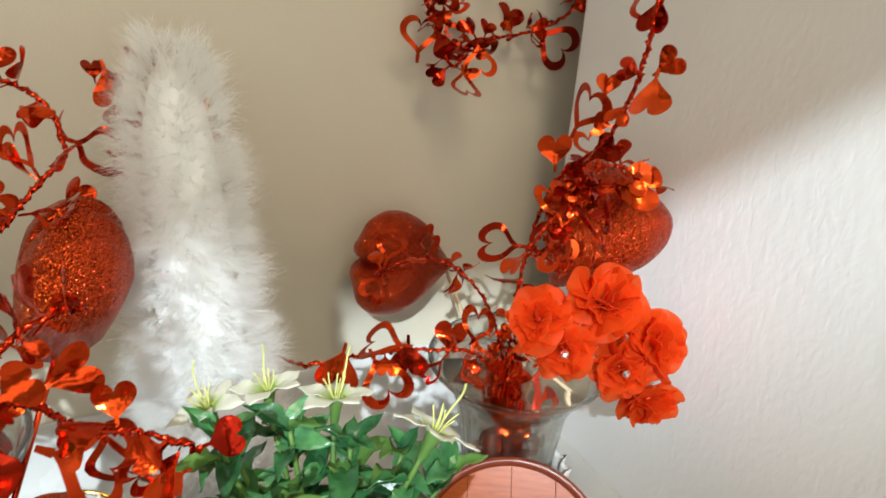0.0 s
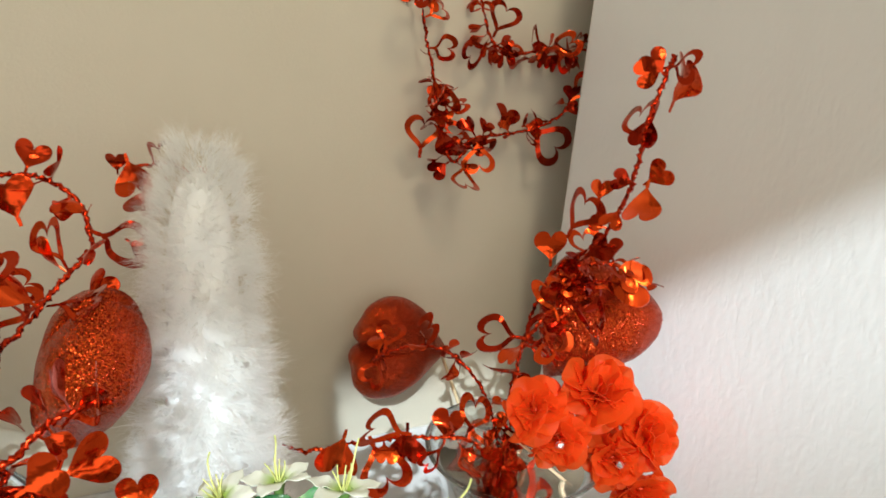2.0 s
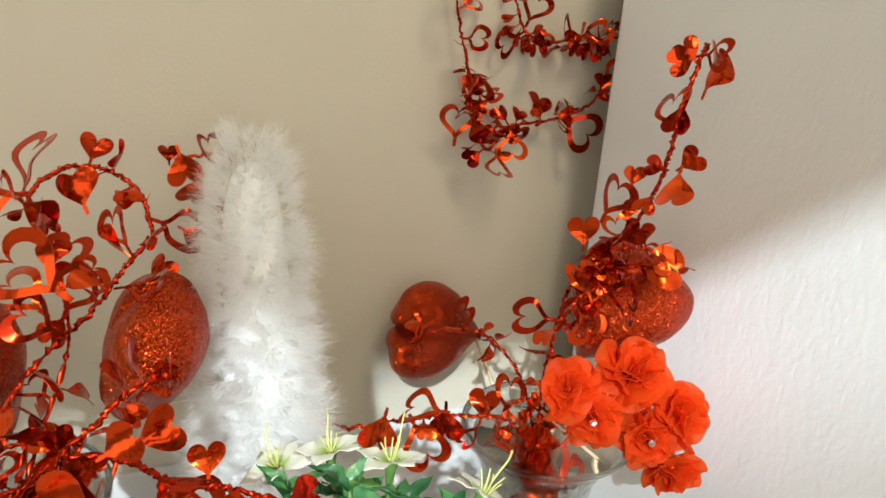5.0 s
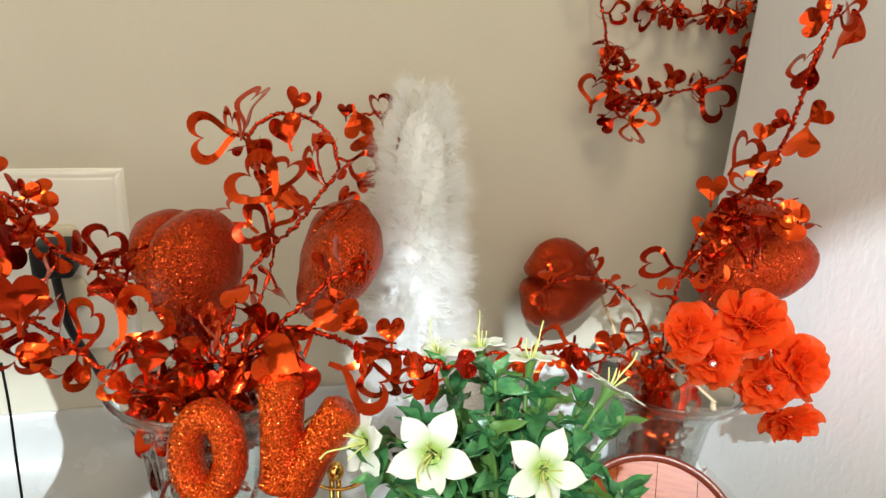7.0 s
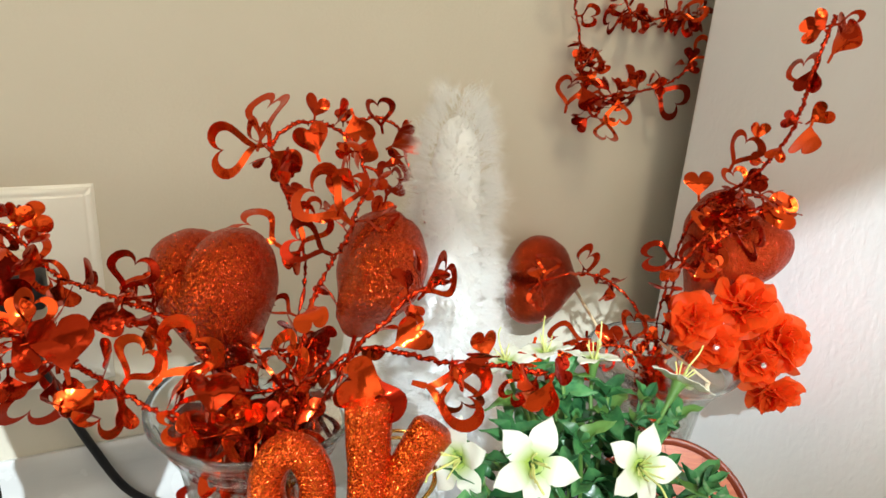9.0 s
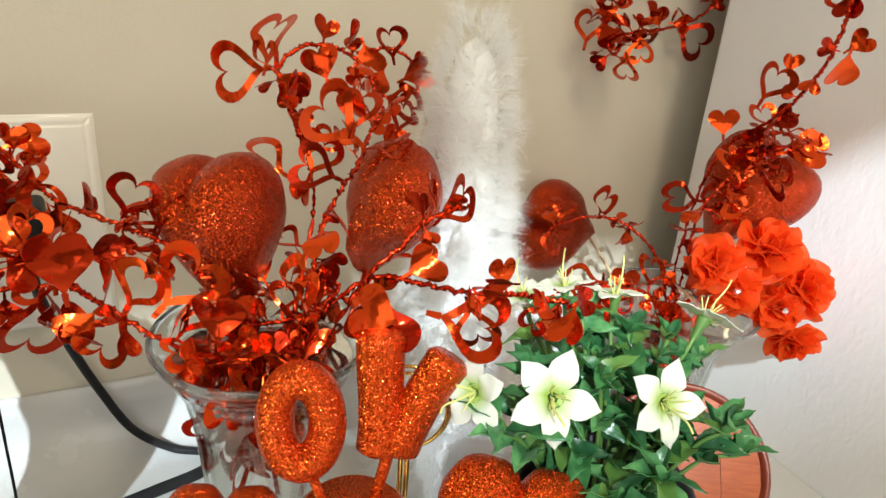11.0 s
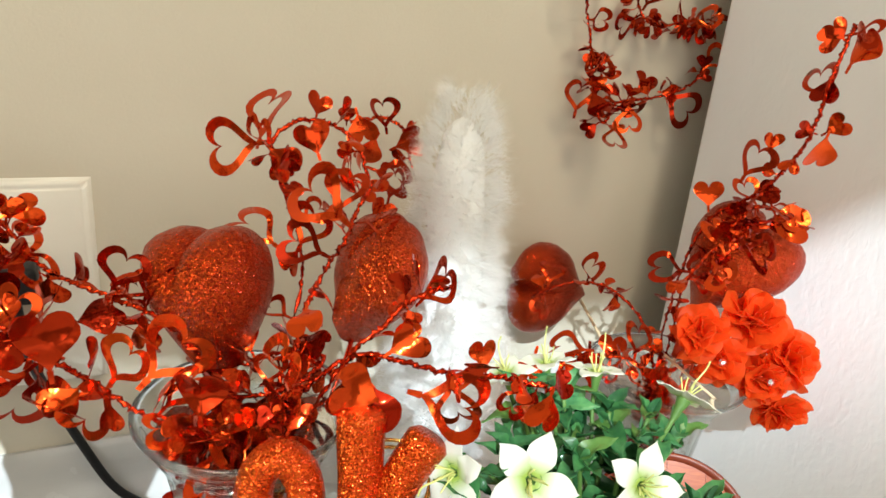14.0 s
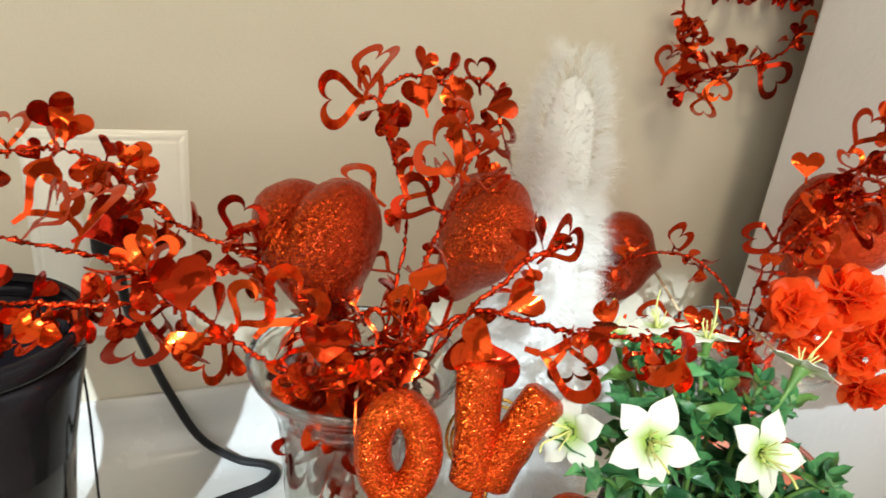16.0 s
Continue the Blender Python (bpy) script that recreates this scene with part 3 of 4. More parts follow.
V1 = [
    (-0.083, 0.331, 0.288, 0.0271, 1, -95, 0),
    (-0.066, 0.341, 0.304, 0.0275, 1, 2, 62),
    (-0.058, 0.318, 0.283, 0.0150, 0, 130, 20),
    (-0.044, 0.317, 0.295, 0.0150, 0, -20, 10),
    (-0.071, 0.318, 0.248, 0.0237, 1, -40, 20),
    (-0.046, 0.306, 0.251, 0.0224, 1, 30, 25),
]
V2 = [
    (-0.059, 0.251, 0.282, 0.0261, 1, -50, 10),
    (-0.048, 0.248, 0.287, 0.0181, 1, 10, 20),
    (0.010, 0.375, 0.250, 0.0121, 0, 120, 0),
    (-0.013, 0.295, 0.262, 0.0112, 0, 30, 30),
]
V3 = [
    (-0.053, 0.209, 0.211, 0.0179, 0, -65, 0),
    (-0.051, 0.210, 0.207, 0.0195, 0, 190, 10),
    (-0.045, 0.206, 0.203, 0.0185, 0, 165, 20),
    (-0.020, 0.228, 0.220, 0.0150, 0, 60, 10),
    (-0.032, 0.208, 0.231, 0.0123, 0, 55, 0),
    (-0.014, 0.193, 0.206, 0.0285, 1, 105, 15),
    (-0.012, 0.196, 0.203, 0.0197, 1, 165, 20),
    (-0.016, 0.210, 0.252, 0.0179, 1, 60, 50),
    (-0.028, 0.211, 0.240, 0.0067, 0, 150, 0),
    (-0.015, 0.177, 0.234, 0.0104, 0, -90, 50),
    (0.004, 0.153, 0.224, 0.0120, 0, 185, 45),
    (0.003, 0.161, 0.219, 0.0104, 0, 230, 40),
]
V5 = [
    (-0.166, 0.244, 0.235, 0.0170, 0, 5, 10),
    (-0.180, 0.279, 0.187, 0.0265, 1, 200, 10),
    (-0.163, 0.254, 0.201, 0.0131, 0, -70, 10),
    (-0.153, 0.264, 0.186, 0.0240, 1, 225, 10),
    (-0.151, 0.363, 0.185, 0.0167, 0, 80, 10),
    (-0.118, 0.268, 0.208, 0.0300, 1, 48, 5),
    (-0.132, 0.292, 0.232, 0.0184, 1, -55, 55),
    (-0.110, 0.229, 0.208, 0.0165, 0, 10, 30),
    (-0.121, 0.246, 0.170, 0.0071, 0, 0, 0),
]
V5U = [
    (-0.215, 0.364, 0.271, 0.0169, 0, -20, 0),
    (-0.208, 0.359, 0.268, 0.0163, 0, 40, 20),
    (-0.202, 0.349, 0.247, 0.0115, 0, 180, 0),
    (-0.176, 0.341, 0.255, 0.0137, 0, 75, 20),
    (-0.180, 0.336, 0.240, 0.0233, 1, 10, 10),
    (-0.216, 0.333, 0.238, 0.0261, 1, 60, 20),
    (-0.163, 0.242, 0.233, 0.0193, 0, 5, 15),
    (-0.192, 0.319, 0.229, 0.0196, 0, 70, 10),
    (-0.225, 0.361, 0.253, 0.0095, 0, -30, 0),
    (-0.237, 0.369, 0.261, 0.0191, 1, 0, 30),
]
V7 = [
    (0.220, 0.219, 0.322, 0.0108, 0, 45, 0),
    (0.212, 0.217, 0.307, 0.0150, 0, 178, 40),
    (0.204, 0.226, 0.318, 0.0081, 0, -80, 0),
    (0.210, 0.257, 0.295, 0.0230, 1, 20, 35),
    (0.220, 0.257, 0.306, 0.0095, 0, 0, 20),
    (0.226, 0.256, 0.273, 0.0125, 0, 50, 10),
    (0.227, 0.301, 0.261, 0.0153, 0, -10, 0),
    (0.232, 0.223, 0.363, 0.0182, 0, 28, 52),
    (0.219, 0.234, 0.371, 0.0107, 0, -45, 10),
    (0.211, 0.231, 0.343, 0.0176, 1, -30, 20),
    (0.216, 0.227, 0.339, 0.0122, 0, 180, 30),
    (0.236, 0.243, 0.257, 0.0198, 0, 70, 20),
    (0.217, 0.245, 0.243, 0.0227, 1, 100, 30),
]
V10 = [
    (0.196, 0.422, 0.309, 0.0268, 1, 0, 25),
    (0.303, 0.416, 0.302, 0.0307, 1, 120, 10),
    (0.275, 0.439, 0.318, 0.0172, 0, 20, 0),
    (0.229, 0.396, 0.293, 0.0223, 1, 170, 20),
    (0.216, 0.396, 0.279, 0.0186, 1, 180, 20),
    (0.294, 0.425, 0.312, 0.0123, 0, 90, 0),
    (0.209, 0.411, 0.301, 0.0186, 0, 150, 40),
]
V4 = [
    (0.009, 0.393, 0.285, 0.0166, 0, 160, 10),
    (0.013, 0.385, 0.272, 0.0156, 0, 200, 30),
    (0.001, 0.401, 0.293, 0.0090, 0, 0, 0),
    (0.023, 0.392, 0.297, 0.0208, 1, -10, 35),
    (0.045, 0.397, 0.277, 0.0182, 0, 60, 20),
    (0.034, 0.390, 0.250, 0.0237, 1, 20, 50),
    (0.121, 0.292, 0.166, 0.0245, 1, -80, 50),
    (0.119, 0.283, 0.144, 0.0261, 1, 150, 20),
    (0.132, 0.281, 0.155, 0.0169, 0, 175, 0),
    (0.098, 0.296, 0.148, 0.0184, 0, 190, 10),
    (0.145, 0.272, 0.150, 0.0153, 1, 200, 50),
    (0.169, 0.302, 0.151, 0.0154, 0, 0, 0),
]
garland("red foil heart garland arching up out of the goblet",
        [(-0.075, 0.262, 0.175), (-0.052, 0.300, 0.230), (-0.057, 0.313, 0.262), (-0.063, 0.325, 0.288), (-0.050, 0.332, 0.300), (-0.032, 0.330, 0.300),
         (-0.018, 0.322, 0.290), (-0.014, 0.312, 0.272)], V1, 16, 3, (0.010, 0.016), 0.2)
garland("red foil heart garland standing up in the goblet",
        [(-0.078, 0.228, 0.165), (-0.077, 0.224, 0.205), (-0.071, 0.230, 0.232), (-0.060, 0.243, 0.247), (-0.040, 0.268, 0.256), (-0.029, 0.286, 0.264), (-0.016, 0.300, 0.275)], V2, 14, 5, (0.011, 0.017), 0.3)
garland("red foil heart garland trailing over the lily plant",
        [(-0.085, 0.236, 0.180), (-0.062, 0.222, 0.214), (-0.046, 0.218, 0.222), (-0.030, 0.212, 0.219), (-0.018, 0.192, 0.223), (-0.001, 0.176, 0.227), (0.014, 0.164, 0.226)], V3, 12, 7, (0.008, 0.014), 0.3)
garland("red foil heart garland strand beside the side-turned heart",
        [(-0.070, 0.226, 0.185), (-0.054, 0.217, 0.222), (-0.040, 0.214, 0.236), (-0.029, 0.214, 0.247), (-0.012, 0.209, 0.254)], (), 8, 8, (0.010, 0.016), 0.3)
garland("red foil heart garland trailing to the black planter",
        [(-0.098, 0.240, 0.172), (-0.118, 0.232, 0.190), (-0.137, 0.243, 0.198), (-0.150, 0.250, 0.208), (-0.162, 0.243, 0.224), (-0.175, 0.248, 0.234), (-0.193, 0.258, 0.239), (-0.225, 0.272, 0.243)], V5, 26, 9, (0.011, 0.018), 0.35)
garland("red foil heart garland trailing before the outlet plate",
        [(-0.092, 0.262, 0.185), (-0.119, 0.286, 0.212), (-0.132, 0.288, 0.222), (-0.146, 0.296, 0.227), (-0.166, 0.310, 0.234), (-0.180, 0.330, 0.243), (-0.190, 0.345, 0.250), (-0.214, 0.356, 0.255), (-0.240, 0.362, 0.251), (-0.268, 0.355, 0.246)], V5U, 36, 11, (0.011, 0.018), 0.35)
garland("red foil heart garland lying on the black planter",
        [(-0.160, 0.262, 0.214), (-0.196, 0.274, 0.2105), (-0.213, 0.281, 0.209), (-0.232, 0.289, 0.207), (-0.290, 0.305, 0.200)], (), 30, 12, (0.011, 0.018), 0.35)
garland("red foil heart garland climbing past the refrigerator",
        [(0.205, 0.285, 0.075), (0.207, 0.295, 0.150), (0.214, 0.300, 0.190), (0.222, 0.300, 0.225), (0.226, 0.290, 0.250), (0.222, 0.264, 0.268), (0.220, 0.248, 0.285),
         (0.213, 0.232, 0.305), (0.212, 0.226, 0.325), (0.214, 0.226, 0.345), (0.222, 0.228, 0.366), (0.226, 0.229, 0.374)], V7, 12, 13, (0.009, 0.014), 0.2)
garland("tangled red foil heart garland over a glitter heart",
        [(0.203, 0.285, 0.120), (0.203, 0.284, 0.170), (0.200, 0.280, 0.205), (0.208, 0.270, 0.232), (0.224, 0.262, 0.250), (0.212, 0.260, 0.236), (0.204, 0.268, 0.222), (0.218, 0.264, 0.256), (0.232, 0.261, 0.263), (0.250, 0.260, 0.258), (0.264, 0.258, 0.250)], (), 38, 14, (0.010, 0.017), 0.3)
garland("red foil heart garland reaching behind the feather tree",
        [(0.198, 0.283, 0.120), (0.178, 0.286, 0.146), (0.155, 0.286, 0.154), (0.130, 0.290, 0.157), (0.104, 0.299, 0.153), (0.078, 0.312, 0.148), (0.058, 0.345, 0.160), (0.055, 0.372, 0.215), (0.047, 0.398, 0.262), (0.044, 0.402, 0.280), (0.028, 0.401, 0.291), (0.004, 0.404, 0.288)], V4, 12, 15, (0.009, 0.014), 0.2)
garland("red foil heart garland draped over the dark red heart",
        [(0.204, 0.285, 0.110), (0.196, 0.300, 0.160), (0.186, 0.325, 0.180), (0.172, 0.345, 0.182), (0.155, 0.358, 0.175), (0.146, 0.366, 0.166)], (), 18, 16, (0.010, 0.015), 0.3)
garland("red foil heart garland hanging on the wall",
        [(0.190, 0.430, 0.402), (0.197, 0.427, 0.370), (0.203, 0.424, 0.345), (0.206, 0.420, 0.320), (0.213, 0.416, 0.296), (0.222, 0.416, 0.288), (0.235, 0.420, 0.303), (0.262, 0.424, 0.306),
         (0.288, 0.422, 0.311), (0.312, 0.420, 0.322), (0.330, 0.424, 0.345)], V10, 42, 17, (0.010, 0.016), 0.35)
garland("red foil heart garland in the refrigerator's shade",
        [(0.235, 0.428, 0.405), (0.248, 0.424, 0.372), (0.270, 0.420, 0.366), (0.300, 0.420, 0.372), (0.325, 0.424, 0.365)], (), 34, 18, (0.011, 0.017), 0.3)


def foil_heap(label, centre, low, high, r_low, r_high, loops, count, seed):
    """Garland wound up in a goblet."""
    rnd = random.Random(seed)
    c = Vector(centre)
    ob = thing("heart_garland", label, "garland", c, "red foil heart garlands")
    pts, turns = [], loops * 9
    for i in range(turns):
        z = low + (high - low) * i / turns + rnd.uniform(-0.006, 0.006)
        f = (z - low) / (high - low)
        r = (r_low + (r_high - r_low) * max(0, f) ** 1.6) * math.sqrt(rnd.uniform(0.25, 1.0))
        g = i * 2.3 + rnd.uniform(-0.6, 0.6)
        pts.append(Vector((r * math.cos(g), r * math.sin(g), z)))
    line = spline(pts, 6)
    part("core", sweep(bmesh.new(), line, 0.0012, 0.0007, 5, 150), M_CORE, ob, "twisted red foil core")
    scatter_hearts(ob, (0, 0, 0), line, count, rnd, (0.010, 0.016), 0.3)
    return ob


foil_heap("red foil heart garland heaped in the large goblet", (-0.0885, 0.256, 0.0), 0.125, 0.172, 0.020, 0.032, 6, 150, 21)
garland("red foil heart garland mounded round the heart sticks",
        [(-0.110, 0.266, 0.186), (-0.100, 0.280, 0.186), (-0.076, 0.284, 0.190), (-0.058, 0.276, 0.196), (-0.050, 0.264, 0.196), (-0.062, 0.254, 0.192), (-0.080, 0.250, 0.190), (-0.098, 0.256, 0.187)], (), 36, 23, (0.011, 0.018), 0.35)
foil_heap("red foil heart garland wound into the small goblet", (0.204, 0.285, 0.0), 0.050, 0.128, 0.007, 0.018, 4, 80, 22)


# ---------------------------------------------------------------- feather tree
def feather_tree():
    at = Vector((0.031, 0.288, 0.0))
    ob = thing("feather_tree", "fluffy white feather cone tree on the counter", "decoration", at)

    def radius(z):
        f = z / 0.322
        return (0.0375 - 0.0225 * f) * math.sqrt(max(0.0, 1 - max(0.0, (f - 0.90) / 0.10) ** 2)) + 0.0008
    prof = [(radius(z) * 0.85, z * 0.97) for z in [0.322 * k / 90 for k in range(91)]]
    body = lathe(bmesh.new(), prof, 96)
    for v in body.verts:
        v.co += Vector((v.co.x, v.co.y, 0)).normalized() * (0.0022 * noise.noise(v.co * 75) - 0.0015)
    part("core", body, M_DOWNCORE, ob)
    rnd = random.Random(31)
    verts, faces = [], []
    for i in range(5600):
        f = 1 - math.sqrt(1 - rnd.random() * 0.98) if rnd.random() < 0.45 else rnd.random()
        z = 0.320 * f
        g = rnd.uniform(0, 2 * math.pi)
        r = radius(z) * 0.85
        out = Vector((math.cos(g), math.sin(g), 0))
        wind = 0.55 * math.sin(z * 150 + g)
        lean = Vector((-out.y, out.x, 0)) * rnd.uniform(-0.7, 0.7) + Vector((0, 0, rnd.uniform(-0.25, 0.75) + 1.4 * max(0, f - 0.86) / 0.14 + 0.25 * wind))
        way = (out + lean).normalized()
        root = Vector((r * out.x, r * out.y, z))
        length = rnd.uniform(0.0110, 0.0210) * (1.0 + 0.25 * wind) * (0.72 + 0.55 * (1 - f))
        side0 = way.cross(Vector((rnd.gauss(0, 1), rnd.gauss(0, 1), rnd.gauss(0, 1)))).normalized()
        bow = Vector((rnd.gauss(0, 1), rnd.gauss(0, 1), rnd.gauss(0, 1) - 0.4)) * 0.35
        for j in range(19):
            u = rnd.uniform(-1, 1)
            w = (way + side0 * u * 0.55 + Vector((rnd.gauss(0, 1), rnd.gauss(0, 1), rnd.gauss(0, 1))) * 0.16).normalized()
            ln = length * rnd.uniform(0.65, 1.15)
            p0 = root + way * length * rnd.uniform(0, 0.25)
            p1 = p0 + w * ln * 0.5
            p2 = p0 + (w + bow * 0.8).normalized() * ln
            s = w.cross(Vector((rnd.gauss(0, 1), rnd.gauss(0, 1), rnd.gauss(0, 1)))).normalized() * 0.000065
            b = len(verts)
            verts += [p0 - s * 1.3, p0 + s * 1.3, p1 - s, p1 + s, p2]
            faces += [(b, b + 1, b + 3, b + 2), (b + 2, b + 3, b + 4)]
    me = bpy.data.meshes.new("fluff")
    me.from_pydata([tuple(v) for v in verts], [], faces)
    me.materials.append(M_FLUFF)
    fl = new("fluff", me)
    fl.parent = ob
    tagged(fl, "soft white marabou down", kind="stuff")
    ob.rotation_euler = (0, -0.011, 0)


feather_tree()


# ---------------------------------------------------------------- lily plant
def blade(length, width, droop, fold, wave, n=7):
    """A pointed leaf or petal along y, 1 root at the origin, with some thickness."""
    bm = bmesh.new()
    t = 0.00022
    sheets = []
    for s in (1, -1):
        rows = []
        for i in range(n + 1):
            u = i / n
            w = width * 1.35 * (u * 0.97 + 0.03) ** 0.6 * (1 - u ** 2.3) + 0.0002
            y = length * u
            z = -droop * length * u * u
            row = []
            for c in (-1, -0.5, 0, 0.5, 1):
                row.append(bm.verts.new((w * c, y * (1 - 0.06 * abs(c)), z + fold * w * abs(c) + wave * w * math.sin(u * 11 + c * 2) * abs(c) + s * t)))
            rows.append(row)
        sheets.append(rows)
        for a, b in zip(rows, rows[1:]):
            for k in range(4):
                bm.faces.new((a[k], a[k + 1], b[k + 1], b[k]))
    for k in (0, 4):
        for a, b, c, d in zip(sheets[0], sheets[0][1:], sheets[1], sheets[1][1:]):
            bm.faces.new((a[k], b[k], d[k], c[k]))
    for e in (0, n):
        for k in range(4):
            bm.faces.new((sheets[0][e][k], sheets[0][e][k + 1], sheets[1][e][k + 1], sheets[1][e][k]))
    return bm


LEAVES = [mesh_of(blade(l, w, d, f, v), "leaf", m, True, 50) for l, w, d, f, v, m in (
    (0.0210, 0.0060, 0.25, 0.75, 0.35, M_LEAF), (0.0190, 0.0056, 0.60, 0.65, 0.45, M_LEAF), (0.0240, 0.0066, 0.40, 0.55, 0.40, M_LEAF),
    (0.0170, 0.0052, -0.15, 0.85, 0.3, M_LEAF), (0.0200, 0.0060, 0.50, 0.60, 0.50, M_LEAFPALE))]
PETAL = [mesh_of(blade(0.0186, 0.0086, d, f, 0.16, 8), "petal", M_PETAL, True, 50) for d, f in ((0.22, 0.12), (0.38, 0.06))]


def along(pos, way, spin=0.0):
    """A pose with local y along way."""
    y = Vector(way).normalized()
    x = y.cross(Vector((0, 0, 1)))
    x = (x if x.length > 0.01 else Vector((1, 0, 0))).normalized()
    z = x.cross(y)
    return Matrix.Translation(pos) @ Matrix((x, y, z)).transposed().to_4x4() @ pose(0, 0, 0, 0, spin, 0)


def stamen_mesh(points, r):
    return mesh_of(sweep(bmesh.new(), spline(points, 5), r, r, 5), "stamen", M_STAMEN)


STAMENS = [stamen_mesh([(0, 0, 0), (0.001, 0.006, 0.001), (0.0025, 0.012, 0.0015)], 0.00038), stamen_mesh([(0, 0, 0), (0.001, 0.007, 0), (0.0, 0.0135, 0.001)], 0.00038)]
PISTIL = mesh_of(sweep(bmesh.new(), spline([(0, 0, 0), (0.001, 0.011, 0.001), (0.0025, 0.021, 0.0), (0.006, 0.026, -0.001)], 6), 0.0005, 0.0005, 6), "pistil", M_STAMEN)


SPRIGS = [(0.021, 0.195, 0.203), (0.047, 0.198, 0.197), (0.066, 0.186, 0.192), (0.083, 0.178, 0.190), (0.100, 0.172, 0.180), (0.090, 0.138, 0.166),
          (0.103, 0.140, 0.146), (-0.014, 0.170, 0.172), (0.026, 0.134, 0.150), (0.044, 0.130, 0.158), (0.006, 0.176, 0.190), (0.034, 0.165, 0.188), (0.074, 0.152, 0.168), (0.030, 0.180, 0.175)]


def lily_plant():
    at = Vector((0.052, 0.168, 0.0))
    rnd = random.Random(44)
    ob = thing("lily_plant", "artificial lily plant with ivory flowers in black pot", "plant", at)
    pot = part("pot", lathe(bmesh.new(), [(0.030, 0.0), (0.032, 0.002), (0.040, 0.105), (0.043, 0.107), (0.043, 0.122), (0.0405, 0.122), (0.039, 0.108), (0.030, 0.02)], 40), M_POT, ob, "black plastic pot")
    soil = lathe(bmesh.new(), [(0.038, 0.100), (0.0385, 0.110), (0.030, 0.114), (0.012, 0.117), (0.002, 0.118)], 32)
    for v in soil.verts:
        v.co += noise.noise_vector(v.co * 150) * 0.002
    part("soil", soil, M_SOIL, ob)
    flowers = [((0.008, 0.163, 0.186), (-0.35, -0.75, 0.45), 0.97), ((0.051, 0.147, 0.184), (-0.10, -0.80, 0.40), 0.90), ((-0.015, 0.181, 0.182), (-0.85, -0.35, 0.25), 0.88),
               ((0.088, 0.166, 0.203), (0.55, 0.15, 0.75), 0.8), ((0.064, 0.197, 0.203), (0.15, 0.25, 1.0), 0.75), ((0.042, 0.207, 0.206), (-0.05, 0.25, 1.0), 0.7), ((0.022, 0.209, 0.203), (-0.30, 0.20, 0.95), 0.7)]
    for p, way, size in flowers:
        way = Vector(way).normalized()
        p = Vector(p) - at + way * 0.004
        root = Vector((p.x * 0.3, p.y * 0.3, 0.112))
        back = p - way * 0.016
        part("stem", sweep(bmesh.new(), spline([root, root.lerp(back, 0.6) + Vector((0, 0, 0.012)), back, p - way * 0.003], 5), 0.0011, 0.0011, 6), M_STEM, ob)
        base = along(p, way)
        throat = lathe(bmesh.new(), [(0.0012, -0.016), (0.0022, -0.012), (0.0028, -0.006), (0.0042, -0.001), (0.0046, 0.0003), (0.0022, -0.003), (0.001, -0.006)], 14)
        fl = part("flower", throat, M_LEAFPALE, ob, "ivory lily flower with yellow green stamens")
        fl.matrix_basis = base @ pose(0, 0, 0, -90) @ Matrix.Scale(size, 4)
        turn0 = rnd.uniform(0, 72)
        for k in range(5):
            a = radians(turn0 + 72 * k + rnd.uniform(-6, 6))
            lift = rnd.uniform(0.30, 0.55)
            w = Vector((math.cos(a), math.sin(a), lift))
            shared("petal", PETAL[k % 2], along(Vector((math.cos(a) * 0.0022, math.sin(a) * 0.0022, -0.001)), w, rnd.uniform(-10, 10)), fl)
        for k in range(6):
            a = radians(60 * k + rnd.uniform(-15, 15))
            w = Vector((math.cos(a) * 0.35, math.sin(a) * 0.35, 1))
            shared("stamen", STAMENS[k % 2], along((math.cos(a) * 0.001, math.sin(a) * 0.001, -0.001), w, rnd.uniform(0, 360)), fl)
        shared("pistil", PISTIL, along((0, 0, -0.001), (0.15, 0.1, 1), rnd.uniform(0, 360)), fl)
        for k in range(12):
            a = rnd.uniform(0, 2 * math.pi)
            u = rnd.uniform(0.35, 1.0)
            q = root.lerp(back, u)
            w = Vector((math.cos(a), math.sin(a), rnd.uniform(-0.1, 0.9)))
            shared("leaf", LEAVES[rnd.choice((0, 0, 1, 2, 3, 4))], along(q, w, rnd.uniform(-35, 35)) @ Matrix.Scale(rnd.uniform(0.7, 1.0), 4), ob)
    # sprigs: a stem each, with leaves in whorls towards the tip
    for x, y, z in SPRIGS:
        tip = Vector((x, y, z)) - at
        root = Vector((tip.x * 0.35, tip.y * 0.35, 0.112))
        line = spline([root, root.lerp(tip, 0.55) + Vector((0, 0, 0.010)), tip], 6)
        part("stem", sweep(bmesh.new(), line, 0.0011, 0.0011, 6), M_STEM, ob)
        a0 = rnd.uniform(0, 6.3)
        for k in range(9):
            q = line[-1 - (k // 3) * 2] if k < 6 else line[6]
            a = a0 + 2.4 * k + rnd.uniform(-0.4, 0.4)
            lift = (0.9, 0.45, 0.1)[k // 3] + rnd.uniform(-0.25, 0.35)
            w = Vector((math.cos(a), math.sin(a), lift)) + (tip - root).normalized() * 0.3
            shared("leaf", LEAVES[rnd.choice((0, 0, 1, 2, 3, 4))], along(q, w, rnd.uniform(-25, 25)) @ Matrix.Scale((0.80, 1.0, 1.12)[k // 3] * rnd.uniform(0.85, 1.12), 4), ob)
